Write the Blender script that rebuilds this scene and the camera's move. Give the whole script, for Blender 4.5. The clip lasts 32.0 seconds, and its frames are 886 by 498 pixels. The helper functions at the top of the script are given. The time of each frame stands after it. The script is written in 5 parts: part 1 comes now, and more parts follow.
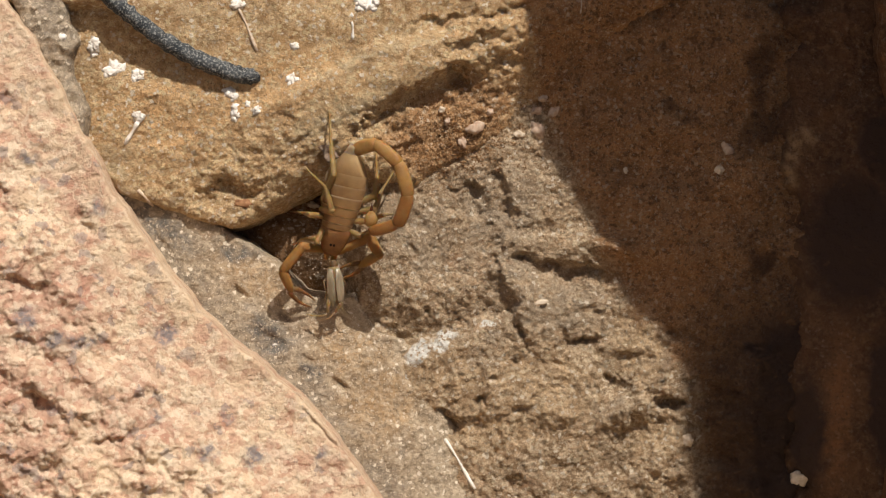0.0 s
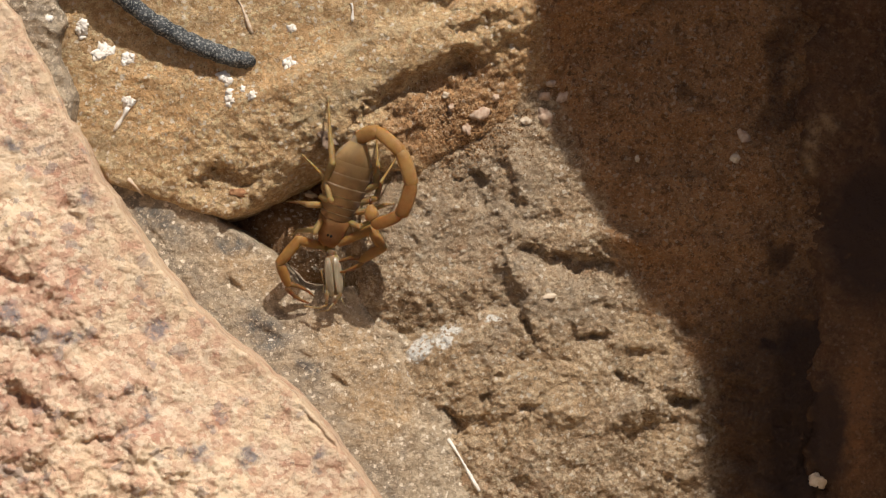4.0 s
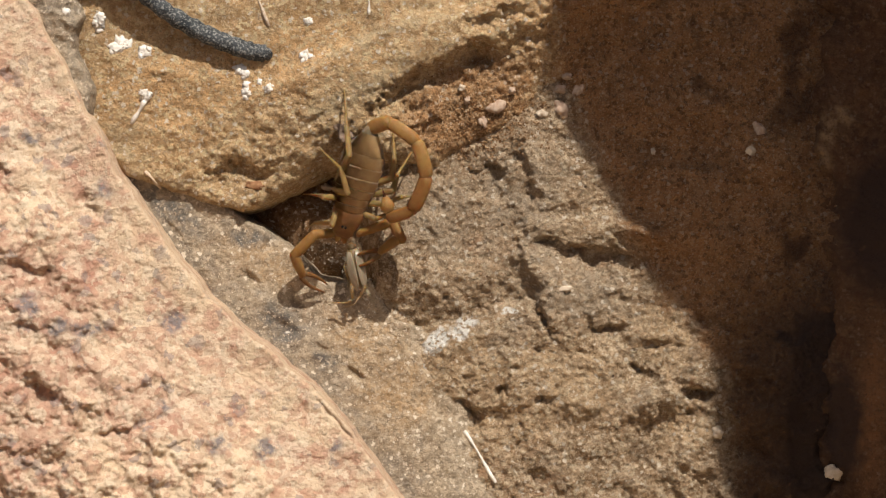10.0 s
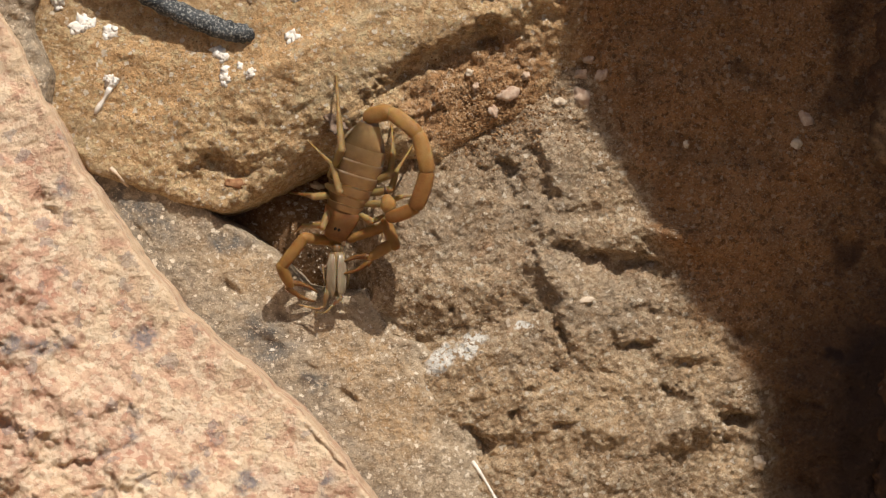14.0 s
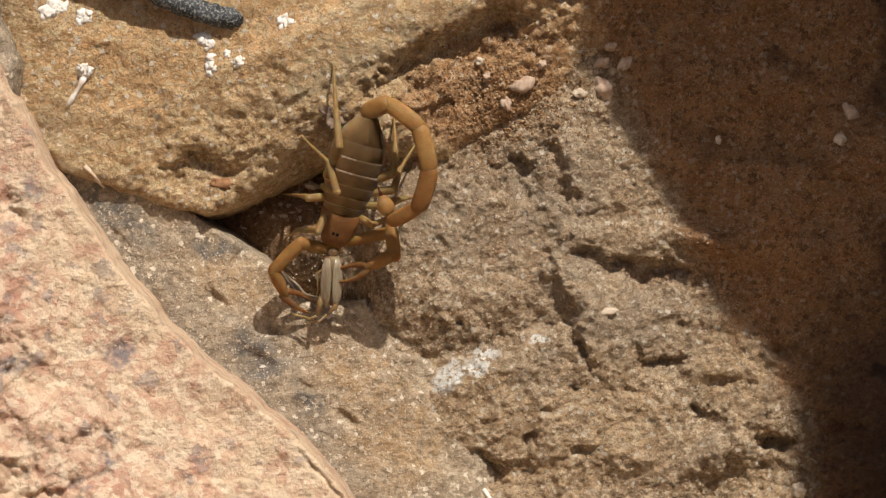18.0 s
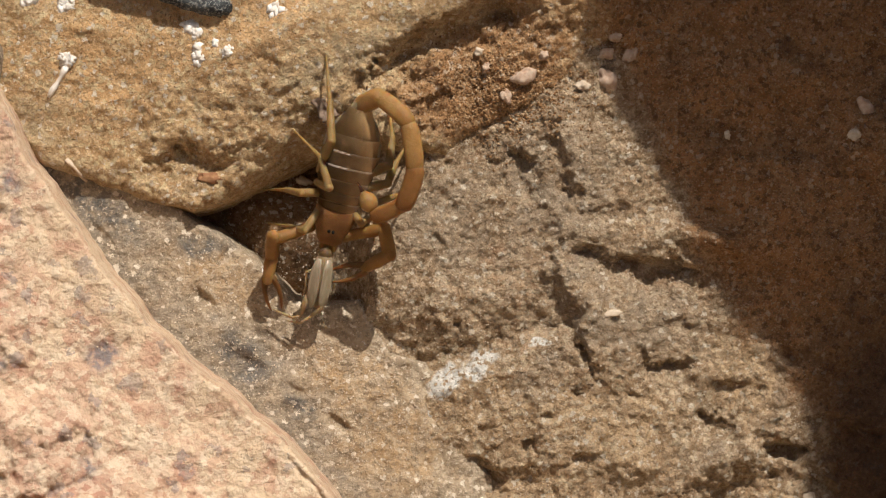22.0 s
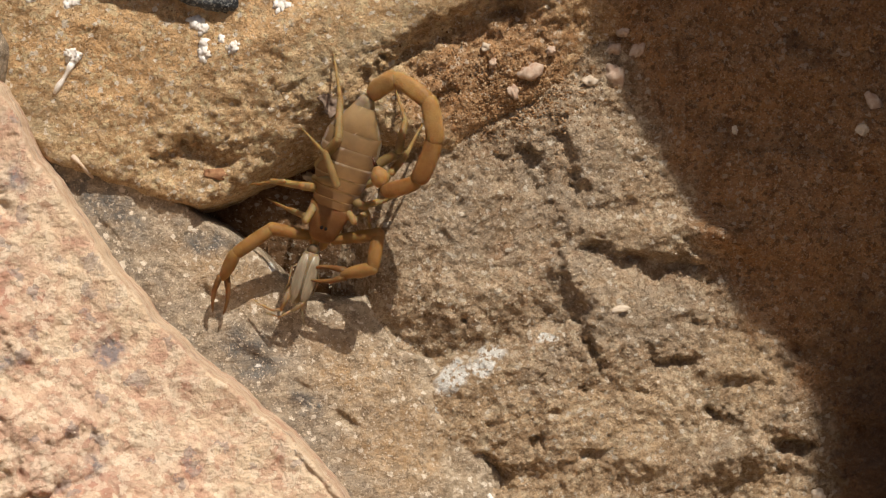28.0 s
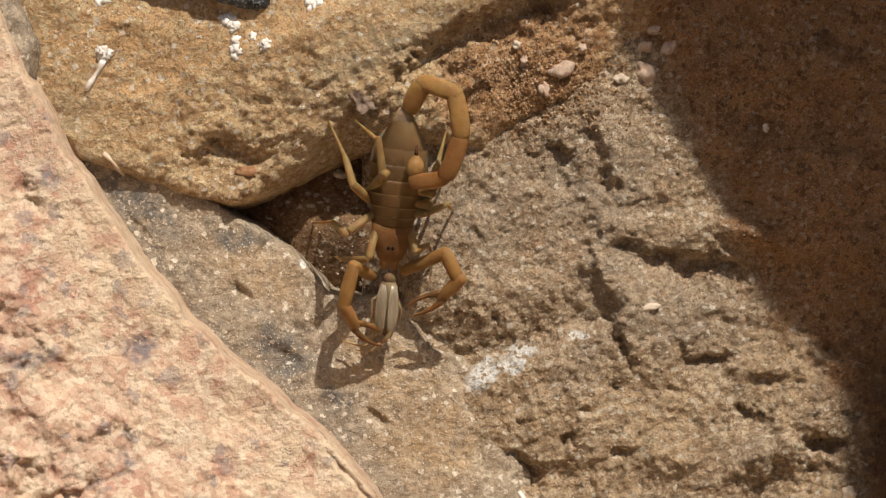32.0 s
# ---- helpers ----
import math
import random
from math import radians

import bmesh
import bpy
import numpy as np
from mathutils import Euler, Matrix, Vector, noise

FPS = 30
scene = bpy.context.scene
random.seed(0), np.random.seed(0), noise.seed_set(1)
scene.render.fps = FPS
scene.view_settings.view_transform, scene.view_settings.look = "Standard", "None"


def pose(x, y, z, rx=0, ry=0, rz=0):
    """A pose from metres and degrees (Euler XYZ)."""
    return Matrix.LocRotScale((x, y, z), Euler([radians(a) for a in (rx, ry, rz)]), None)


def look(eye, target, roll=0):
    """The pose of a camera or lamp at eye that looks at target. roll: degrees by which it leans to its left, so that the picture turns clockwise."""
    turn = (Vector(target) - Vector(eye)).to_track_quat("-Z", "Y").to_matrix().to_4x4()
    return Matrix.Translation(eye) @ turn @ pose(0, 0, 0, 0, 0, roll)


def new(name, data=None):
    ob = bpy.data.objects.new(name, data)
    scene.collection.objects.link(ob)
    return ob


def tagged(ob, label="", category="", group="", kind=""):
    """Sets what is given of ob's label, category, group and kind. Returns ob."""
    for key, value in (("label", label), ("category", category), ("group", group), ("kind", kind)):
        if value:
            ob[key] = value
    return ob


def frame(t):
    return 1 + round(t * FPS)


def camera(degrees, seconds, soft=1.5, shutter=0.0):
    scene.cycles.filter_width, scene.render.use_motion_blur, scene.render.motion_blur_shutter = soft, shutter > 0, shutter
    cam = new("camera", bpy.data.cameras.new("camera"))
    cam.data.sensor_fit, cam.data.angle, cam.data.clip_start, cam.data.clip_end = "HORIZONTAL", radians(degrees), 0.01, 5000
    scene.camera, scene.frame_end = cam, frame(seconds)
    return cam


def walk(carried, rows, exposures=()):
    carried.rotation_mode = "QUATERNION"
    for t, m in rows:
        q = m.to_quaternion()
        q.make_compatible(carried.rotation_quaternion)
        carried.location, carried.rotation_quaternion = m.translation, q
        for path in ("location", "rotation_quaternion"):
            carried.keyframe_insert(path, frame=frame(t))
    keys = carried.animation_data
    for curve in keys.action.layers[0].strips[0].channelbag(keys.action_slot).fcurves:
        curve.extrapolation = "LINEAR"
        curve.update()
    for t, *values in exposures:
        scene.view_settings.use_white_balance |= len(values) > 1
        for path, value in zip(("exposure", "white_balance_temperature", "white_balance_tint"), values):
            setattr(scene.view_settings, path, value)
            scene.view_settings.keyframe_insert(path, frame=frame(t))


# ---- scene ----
from functools import lru_cache

MM = 0.001

# the camera: a long lens that looks straight down from about a metre;
# rows: seconds, east, north, height, turn
cam = camera(8.966, 32.0, soft=1.25)
PATH = [
    (0.0, 0.00768, 0.00222, 1.3579, -0.09),
    (0.5, 0.00790, 0.00205, 1.3092, -0.08),
    (1.0, 0.00753, 0.00114, 1.3050, -0.09),
    (1.5, 0.00737, 0.00073, 1.3048, -0.07),
    (2.0, 0.00818, 0.00071, 1.3038, -0.05),
    (2.5, 0.00810, 0.00090, 1.3026, -0.05),
    (3.0, 0.00801, 0.00090, 1.3020, -0.07),
    (3.5, 0.00759, 0.00059, 1.2999, -0.05),
    (5.5, 0.00524, 0.00005, 1.3023, 0.01),
    (6.0, 0.00544, -0.00006, 1.3011, 0.00),
    (6.5, 0.00483, -0.00049, 1.3020, -0.06),
    (7.0, 0.00432, -0.00072, 1.3028, -0.03),
    (7.5, 0.00508, -0.00061, 1.2984, -0.03),
    (8.0, 0.00414, -0.00066, 1.2988, 0.02),
    (8.5, 0.00374, -0.00124, 1.2978, 0.03),
    (9.0, 0.00504, -0.00157, 1.2980, -0.12),
    (9.5, 0.00402, -0.00170, 1.3014, -0.10),
    (10.0, 0.00313, -0.00146, 1.3033, -0.06),
    (10.5, 0.00185, -0.00039, 1.2777, -0.09),
    (11.0, 0.00210, 0.00012, 1.2316, -0.13),
    (11.5, 0.00166, 0.00001, 1.1873, -0.15),
    (12.0, 0.00196, -0.00020, 1.1504, -0.08),
    (12.5, 0.00185, -0.00072, 1.1512, -0.05),
    (13.0, 0.00224, -0.00054, 1.1517, -0.07),
    (13.5, 0.00231, -0.00046, 1.1501, -0.11),
    (14.0, 0.00209, -0.00018, 1.1511, -0.10),
    (14.5, 0.00173, -0.00005, 1.1516, -0.07),
    (16.5, -0.00026, 0.00043, 1.1522, -0.13),
    (17.0, -0.00019, 0.00016, 1.1290, -0.13),
    (17.5, -0.00093, -0.00004, 1.0874, -0.10),
    (18.0, 0.00065, 0.00101, 1.0454, -0.14),
    (18.5, 0.00112, 0.00135, 1.0039, -0.10),
    (19.0, 0.00172, 0.00111, 1.0007, -0.10),
    (19.5, 0.00114, 0.00081, 1.0017, -0.01),
    (20.0, 0.00198, 0.00087, 1.0008, -0.03),
    (20.5, 0.00209, 0.00101, 1.0025, 0.02),
    (21.0, 0.00130, 0.00112, 1.0028, 0.00),
    (21.5, 0.00131, 0.00115, 1.0025, 0.03),
    (22.0, 0.00124, 0.00074, 1.0023, 0.10),
    (22.5, 0.00163, 0.00027, 1.0036, 0.02),
    (23.0, 0.00185, 0.00005, 1.0040, 0.02),
    (23.5, 0.00234, 0.00043, 1.0030, 0.06),
    (24.0, 0.00191, 0.00066, 1.0040, -0.00),
    (24.5, 0.00168, 0.00096, 1.0031, -0.01),
    (25.0, 0.00110, 0.00094, 1.0050, 0.03),
    (25.5, 0.00220, 0.00125, 1.0047, 0.06),
    (27.5, 0.00088, 0.00076, 1.0005, 0.00),
    (28.0, -0.00001, 0.00001, 1.0000, -0.00),
    (28.5, -0.00076, -0.00051, 0.9995, 0.07),
    (29.0, -0.00261, -0.00149, 1.0000, 0.03),
    (29.5, -0.00449, -0.00145, 1.0035, 0.10),
    (30.0, -0.00456, -0.00082, 1.0047, 0.13),
    (30.5, -0.00401, -0.00025, 1.0045, 0.08),
    (31.0, -0.00400, -0.00007, 1.0043, 0.13),
    (31.5, -0.00438, -0.00036, 1.0019, 0.13),
    (32.0, -0.00549, -0.00042, 1.0006, 0.05),
]
walk(cam, [(t, pose(x, y, d, 0, 0, r)) for t, x, y, d, r in PATH], [(0, 0.09, 6680, 11), (32, 0.09, 6680, 11)])

# ---- light: a high hot sun from the north, clear sky ----
SUN = Vector((0.325, 1.0, 0.80)).normalized()
world = bpy.data.worlds.new("sky")
scene.world = world
world.use_nodes = True
_n = world.node_tree.nodes
_sky = _n.new("ShaderNodeTexSky")
_sky.sky_type = "NISHITA"
_sky.sun_disc = False
_sky.air_density, _sky.dust_density, _sky.ozone_density = 0.8, 4.0, 0.5
_sky.sun_elevation = math.asin(SUN.z)
_sky.sun_rotation = math.atan2(SUN.x, SUN.y)
world.node_tree.links.new(_sky.outputs[0], _n["Background"].inputs[0])
_n["Background"].inputs[1].default_value = 0.065
sun = new("sun", bpy.data.lights.new("sun", "SUN"))
sun.data.energy = 4.4
sun.data.angle = radians(0.53)
sun.data.color = (1.0, 0.95, 0.88)
sun.matrix_world = look(SUN * 3, (0, 0, 0))


# ---- noise over whole arrays ----
def lattice(i, j, seed):
    n = (i * 374761393 + j * 668265263 + seed * 1274126177) & 0x7FFFFFFF
    n = ((n ^ (n >> 13)) * 1274126177) & 0x7FFFFFFF
    n = ((n ^ (n >> 16)) * 668265263) & 0x7FFFFFFF
    return (n ^ (n >> 15)) & 0xFFFF


def grain(x, y, size, seed):
    """Gradient noise of about -1 to 1 with lumps of that size."""
    u, v = x / size, y / size
    i, j = np.floor(u).astype(np.int64), np.floor(v).astype(np.int64)
    fu, fv = u - i, v - j
    su, sv = fu**3 * (fu * (fu * 6 - 15) + 10), fv**3 * (fv * (fv * 6 - 15) + 10)

    def corner(a, b):
        ang = lattice(i + a, j + b, seed) * (2 * np.pi / 65536)
        return np.cos(ang) * (fu - a) + np.sin(ang) * (fv - b)

    low = corner(0, 0) * (1 - su) + corner(1, 0) * su
    high = corner(0, 1) * (1 - su) + corner(1, 1) * su
    return 1.5 * (low * (1 - sv) + high * sv)


def fbm(x, y, size, octaves, seed, gain=0.5):
    total, amp = 0.0, 1.0
    for k in range(octaves):
        total = total + amp * grain(x, y, size / 2**k, seed + 17 * k)
        amp *= gain
    return total


def ridged(x, y, size, octaves, seed, gain=0.5):
    total, amp = 0.0, 1.0
    for k in range(octaves):
        total = total + amp * (0.5 - np.abs(grain(x, y, size / 2**k, seed + 17 * k)))
        amp *= gain
    return total


def chips(x, y, size, seed, tilt=0.3, hollow=0.3):
    """Broken stone: shallow scoops of one size that meet in sharp arrises."""
    u, v = x / size, y / size
    i0, j0 = np.floor(u).astype(np.int64), np.floor(v).astype(np.int64)
    low = np.full(np.shape(x), 9.0)
    for di in (-1, 0, 1):
        for dj in (-1, 0, 1):
            i, j = i0 + di, j0 + dj
            a, b, c, d, e = (lattice(i, j, seed + 11 * k) / 65536 for k in range(5))
            dx, dy = u - i - a, v - j - b
            low = np.minimum(low, 0.3 * c + 2 * tilt * ((d - 0.5) * dx + (e - 0.5) * dy) + hollow * (dx * dx + dy * dy))
    return size * (low - 0.12)


def smooth(a, b, v):
    t = np.clip((v - a) / (b - a), 0, 1)
    return t * t * (3 - 2 * t)


def blob(x, y, cx, cy, rx, ry, turn=0.0):
    """1 at the centre, falling off smoothly to 0 at about one and a half radii."""
    c, s = math.cos(radians(turn)), math.sin(radians(turn))
    u, v = (x - cx) * c + (y - cy) * s, -(x - cx) * s + (y - cy) * c
    return np.exp(-((u / rx) ** 2 + (v / ry) ** 2))


def inside(x, y, outline):
    """Signed distance to a closed outline, above zero inside it."""
    best, odd = np.full(x.shape, 1e9), np.zeros(x.shape, bool)
    for (ax, ay), (bx, by) in zip(outline, outline[1:] + outline[:1]):
        ex, ey = bx - ax, by - ay
        t = np.clip(((x - ax) * ex + (y - ay) * ey) / (ex * ex + ey * ey), 0, 1)
        best = np.minimum(best, np.hypot(x - ax - t * ex, y - ay - t * ey))
        cross = (ay > y) != (by > y)
        odd ^= cross & (x < ex * (y - ay) / (ey if ey else 1e-9) + ax)
    return np.where(odd, best, -best)


def line(v, points):
    """A piecewise straight curve through points (v, value)."""
    return np.interp(v, [p[0] for p in points], [p[1] for p in points])


# ---- materials ----
class Nodes:
    """Short ways to lay shader nodes."""

    def __init__(self, name):
        self.mat = bpy.data.materials.new(name)
        self.mat.use_nodes = True
        self.tree = self.mat.node_tree
        self.bsdf = self.tree.nodes["Principled BSDF"]
        self.space = self.add("ShaderNodeTexCoord").outputs["Object"]

    def add(self, kind, **props):
        node = self.tree.nodes.new(kind)
        for key, value in props.items():
            setattr(node, key, value)
        return node

    def plug(self, socket, value):
        if isinstance(value, bpy.types.NodeSocket):
            self.tree.links.new(value, socket)
        elif isinstance(value, tuple) and len(value) == 3 and socket.type == "RGBA":
            socket.default_value = (*value, 1)
        else:
            socket.default_value = value

    def noise(self, size, detail=4.0, rough=0.55, warp=0.0, out=0):
        n = self.add("ShaderNodeTexNoise")
        self.plug(n.inputs["Vector"], self.space)
        n.inputs["Scale"].default_value = 1000.0 / size
        n.inputs["Detail"].default_value = detail
        n.inputs["Roughness"].default_value = rough
        n.inputs["Distortion"].default_value = warp
        return n.outputs[out]

    def cells(self, size, feature="F1", out="Distance", spread=1.0):
        n = self.add("ShaderNodeTexVoronoi", feature=feature)
        self.plug(n.inputs["Vector"], self.space)
        n.inputs["Scale"].default_value = 1000.0 / size
        n.inputs["Randomness"].default_value = spread
        return n.outputs[out]

    def crystal(self, size, warp=0.35):
        """A random value for each crystal of about that size, with crooked edges."""
        n = self.add("ShaderNodeTexVoronoi")
        bend = self.add("ShaderNodeVectorMath", operation="MULTIPLY_ADD")
        self.plug(bend.inputs[0], self.noise(size * 0.6, 3, 0.6, 0.0, 1))
        bend.inputs[1].default_value = (warp * size * MM * 2,) * 3
        self.plug(bend.inputs[2], self.space)
        self.plug(n.inputs["Vector"], bend.outputs[0])
        n.inputs["Scale"].default_value = 1000.0 / size
        split = self.add("ShaderNodeSeparateColor")
        self.plug(split.inputs[0], n.outputs["Color"])
        return split.outputs[0]

    def attr(self, name):
        return self.add("ShaderNodeAttribute", attribute_name=name).outputs["Fac"]

    def ramp(self, value, low, high, a=0.0, b=1.0):
        n = self.add("ShaderNodeMapRange", interpolation_type="SMOOTHSTEP")
        self.plug(n.inputs["Value"], value)
        for key, v in (("From Min", low), ("From Max", high), ("To Min", a), ("To Max", b)):
            n.inputs[key].default_value = v
        return n.outputs[0]

    def math(self, op, a, b=0.0):
        n = self.add("ShaderNodeMath", operation=op)
        self.plug(n.inputs[0], a), self.plug(n.inputs[1], b)
        return n.outputs[0]

    def mix(self, fac, a, b, mode="MIX"):
        n = self.add("ShaderNodeMix", data_type="RGBA", blend_type=mode)
        self.plug(n.inputs[0], fac), self.plug(n.inputs[6], a), self.plug(n.inputs[7], b)
        return n.outputs[2]

    def bump(self, height, depth, below=None):
        n = self.add("ShaderNodeBump")
        n.inputs["Strength"].default_value = 1.0
        n.inputs["Distance"].default_value = depth * MM
        self.plug(n.inputs["Height"], height)
        if below is not None:
            self.plug(n.inputs["Normal"], below)
        return n.outputs[0]

    def done(self, color, rough=0.85, normal=None, spec=0.3):
        self.plug(self.bsdf.inputs["Base Color"], color)
        self.plug(self.bsdf.inputs["Roughness"], rough)
        self.bsdf.inputs["Specular IOR Level"].default_value = spec
        if normal is not None:
            self.plug(self.bsdf.inputs["Normal"], normal)
        return self.mat


def granite_pink():
    n = Nodes("pink_granite")
    base = n.mix(n.ramp(n.noise(24, 5), 0.38, 0.6), (0.48, 0.316, 0.222), (0.632, 0.477, 0.324))
    base = n.mix(n.ramp(n.noise(13, 3, 0.6, 0.5), 0.54, 0.68, 0, 0.6), base, (0.674, 0.533, 0.373))
    base = n.mix(n.ramp(n.noise(9, 6, 0.68, 0.9), 0.5, 0.66, 0, 0.7), base, (0.436, 0.222, 0.156))
    big, small = n.crystal(3.4, 0.5), n.crystal(1.5, 0.5)
    base = n.mix(n.ramp(big, 0.6, 0.75, 0, 0.35), base, (0.721, 0.592, 0.428))
    base = n.mix(n.ramp(big, 0.16, 0.3, 0.35, 0), base, (0.445, 0.217, 0.147))
    base = n.mix(n.ramp(small, 0.62, 0.8, 0, 0.4), base, (0.739, 0.629, 0.473))
    base = n.mix(n.ramp(small, 0.1, 0.24, 0.35, 0), base, (0.38, 0.185, 0.125))
    base = n.mix(n.ramp(n.crystal(2.3, 0.6), 0.93, 0.95, 0, 0.55), base, (0.237, 0.199, 0.192))
    base = n.mix(n.math("MULTIPLY", n.attr("rim"), n.ramp(n.noise(4, 5), 0.35, 0.65, 0.0, 0.6)), base, (0.626, 0.471, 0.312))
    base = n.mix(n.math("MULTIPLY", n.attr("grey"), n.ramp(n.noise(1.5, 4), 0.32, 0.55, 0.2, 0.9)), base, (0.19, 0.166, 0.165))
    base = n.mix(n.ramp(n.noise(2.4, 5, 0.66), 0.34, 0.44, 0.5, 0), base, (0.399, 0.203, 0.134))
    base = n.mix(n.ramp(n.noise(0.8, 4, 0.65), 0.35, 0.43, 0.4, 0), base, (0.322, 0.166, 0.106))
    b = n.bump(n.noise(2.6, 6, 0.7), 1.0)
    b = n.bump(n.noise(0.8, 3, 0.6), 0.35, b)
    b = n.bump(small, 0.12, b)
    return n.done(base, 0.85, b, 0.16)


def stone(name, dark, mid, light, rust, grey, rough=0.92, relief=0.9, specks=0.7):
    """Brown field stone: tones of grain, rusty film, painted shade tints, grey crystals, pale and dark specks, tiny
    pits.
    """
    n = Nodes(name)
    base = n.mix(n.ramp(n.noise(11, 5), 0.35, 0.66), dark, mid)
    base = n.mix(n.ramp(n.noise(5.5, 4, 0.6, 0.8), 0.56, 0.68, 0, 0.5), base, (dark[0] * 1.05, dark[1] * 0.85, dark[2] * 0.75))
    base = n.mix(n.ramp(n.noise(4.2, 4, 0.65, 0.6), 0.54, 0.68, 0, 0.55), base, light)
    base = n.mix(n.ramp(n.noise(1.7, 5, 0.68), 0.45, 0.66, 0, 0.85), base, light)
    base = n.mix(n.ramp(n.noise(8, 4, 0.6, 0.7), 0.54, 0.68, 0, 0.45), base, (mid[0] * 0.86, mid[1] * 1.0, mid[2] * 1.25))
    base = n.mix(n.ramp(n.noise(6.5, 4, 0.6, 0.7), 0.57, 0.7, 0, 0.4), base, (mid[0] * 1.15, mid[1] * 1.0, mid[2] * 1.0))
    base = n.mix(n.math("MULTIPLY", n.attr("rust"), n.ramp(n.noise(3.5, 4), 0.3, 0.6, 0.35, 0.9)), base, rust)
    fleck, fine = n.crystal(1.9, 0.6), n.crystal(0.85, 0.6)
    base = n.mix(n.ramp(fleck, 0.72, 0.8, 0, 0.4 * specks), base, light)
    base = n.mix(n.ramp(fleck, 0.14, 0.22, 0.4 * specks, 0), base, dark)
    base = n.mix(n.ramp(fine, 0.8, 0.86, 0, 0.6 * specks), base, (min(light[0] * 1.12, 0.72), light[1] * 1.12, light[2] * 1.15))
    base = n.mix(n.ramp(fine, 0.1, 0.15, 0.6 * specks, 0), base, (dark[0] * 0.8, dark[1] * 0.78, dark[2] * 0.76))
    # russet tones painted for the warm cast shade, and for the gritty slope
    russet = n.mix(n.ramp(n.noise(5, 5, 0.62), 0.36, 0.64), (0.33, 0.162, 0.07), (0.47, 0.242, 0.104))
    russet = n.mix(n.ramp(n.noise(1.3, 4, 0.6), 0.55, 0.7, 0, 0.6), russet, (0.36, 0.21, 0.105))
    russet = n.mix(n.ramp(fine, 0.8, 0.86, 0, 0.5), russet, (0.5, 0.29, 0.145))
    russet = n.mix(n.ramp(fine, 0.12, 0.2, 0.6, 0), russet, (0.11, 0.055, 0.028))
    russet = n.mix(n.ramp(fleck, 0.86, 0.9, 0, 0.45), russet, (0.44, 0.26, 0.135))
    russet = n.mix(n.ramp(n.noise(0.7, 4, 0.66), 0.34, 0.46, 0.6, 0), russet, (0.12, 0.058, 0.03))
    base = n.mix(n.math("MULTIPLY", n.attr("shade_brown"), n.ramp(n.noise(2.2, 4), 0.2, 0.5, 0.8, 1.0)), base, russet)
    base = n.mix(n.math("MULTIPLY", n.attr("grey"), n.ramp(n.noise(2.5, 4), 0.35, 0.6, 0.2, 0.9)), base, grey)
    shade = (dark[0] * 0.6, dark[1] * 0.56, dark[2] * 0.52)
    base = n.mix(n.ramp(n.cells(2.6), 0.06, 0.16, 0.35, 0), base, shade)
    base = n.mix(n.ramp(n.noise(0.75, 4, 0.65), 0.34, 0.45, 0.5, 0), base, shade)
    bare = n.math("SUBTRACT", 1.0, n.math("MULTIPLY", n.attr("shade_brown"), 0.6))
    base = n.mix(n.math("MULTIPLY", bare, n.ramp(n.noise(0.62, 3, 0.6), 0.6, 0.68, 0, specks)), base, (0.66, 0.57, 0.45))
    base = n.mix(n.math("MULTIPLY", bare, n.ramp(n.noise(1.5, 4, 0.7, 0.6), 0.58, 0.68, 0, specks)), base, (0.56, 0.46, 0.34))
    base = n.mix(n.ramp(n.noise(0.42, 2, 0.6), 0.57, 0.66, 0, 0.5 * specks), base, light)
    base = n.mix(n.ramp(n.noise(0.36, 2, 0.6), 0.34, 0.43, 0.5 * specks, 0), base, shade)
    base = n.mix(n.math("MULTIPLY", bare, n.ramp(n.crystal(0.75, 0.5), 0.955, 0.965, 0, specks)), base, (0.72, 0.63, 0.5))
    base = n.mix(n.math("MULTIPLY", n.ramp(n.attr("white"), 0.3, 0.75), n.ramp(n.noise(1.1, 4, 0.65), 0.42, 0.5)), base, (0.8, 0.77, 0.7))
    # near-black by mask: stains, the black face, and deeper shade on the slab
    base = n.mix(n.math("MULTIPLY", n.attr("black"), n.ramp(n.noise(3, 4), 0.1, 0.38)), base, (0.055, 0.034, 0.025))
    chips = n.math("ADD", n.cells(3.6), n.math("MULTIPLY", n.cells(1.5), 0.45))
    b = n.bump(chips, relief * 0.7)
    b = n.bump(fleck, relief * 0.12, b)
    b = n.bump(n.noise(2.0, 6, 0.7), relief * 0.6, b)
    b = n.bump(n.noise(0.8, 4, 0.68, 0.5), relief * 1.0, b)
    b = n.bump(n.noise(0.38, 3, 0.6), relief * 0.4, b)
    return n.done(base, rough, b, 0.16)


M_PINK = granite_pink()
M_LEDGE = stone("ochre_stone", (0.389, 0.24, 0.117), (0.579, 0.384, 0.195), (0.735, 0.545, 0.322), (0.7, 0.435, 0.212), (0.512, 0.401, 0.245), relief=0.9, specks=0.9)
M_SLAB = stone("brown_stone", (0.263, 0.17, 0.0933), (0.443, 0.296, 0.172), (0.7, 0.536, 0.361), (0.565, 0.395, 0.232), (0.42, 0.326, 0.228), relief=1.15, specks=0.8)
M_MORTAR = stone("grey_mortar", (0.257, 0.201, 0.138), (0.369, 0.29, 0.199), (0.491, 0.398, 0.281), (0.46, 0.31, 0.17), (0.129, 0.125, 0.117), 0.7, 0.5, 0.85)
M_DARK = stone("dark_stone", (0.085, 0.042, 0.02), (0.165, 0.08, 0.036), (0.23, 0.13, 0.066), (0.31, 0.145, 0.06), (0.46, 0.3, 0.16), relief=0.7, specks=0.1)
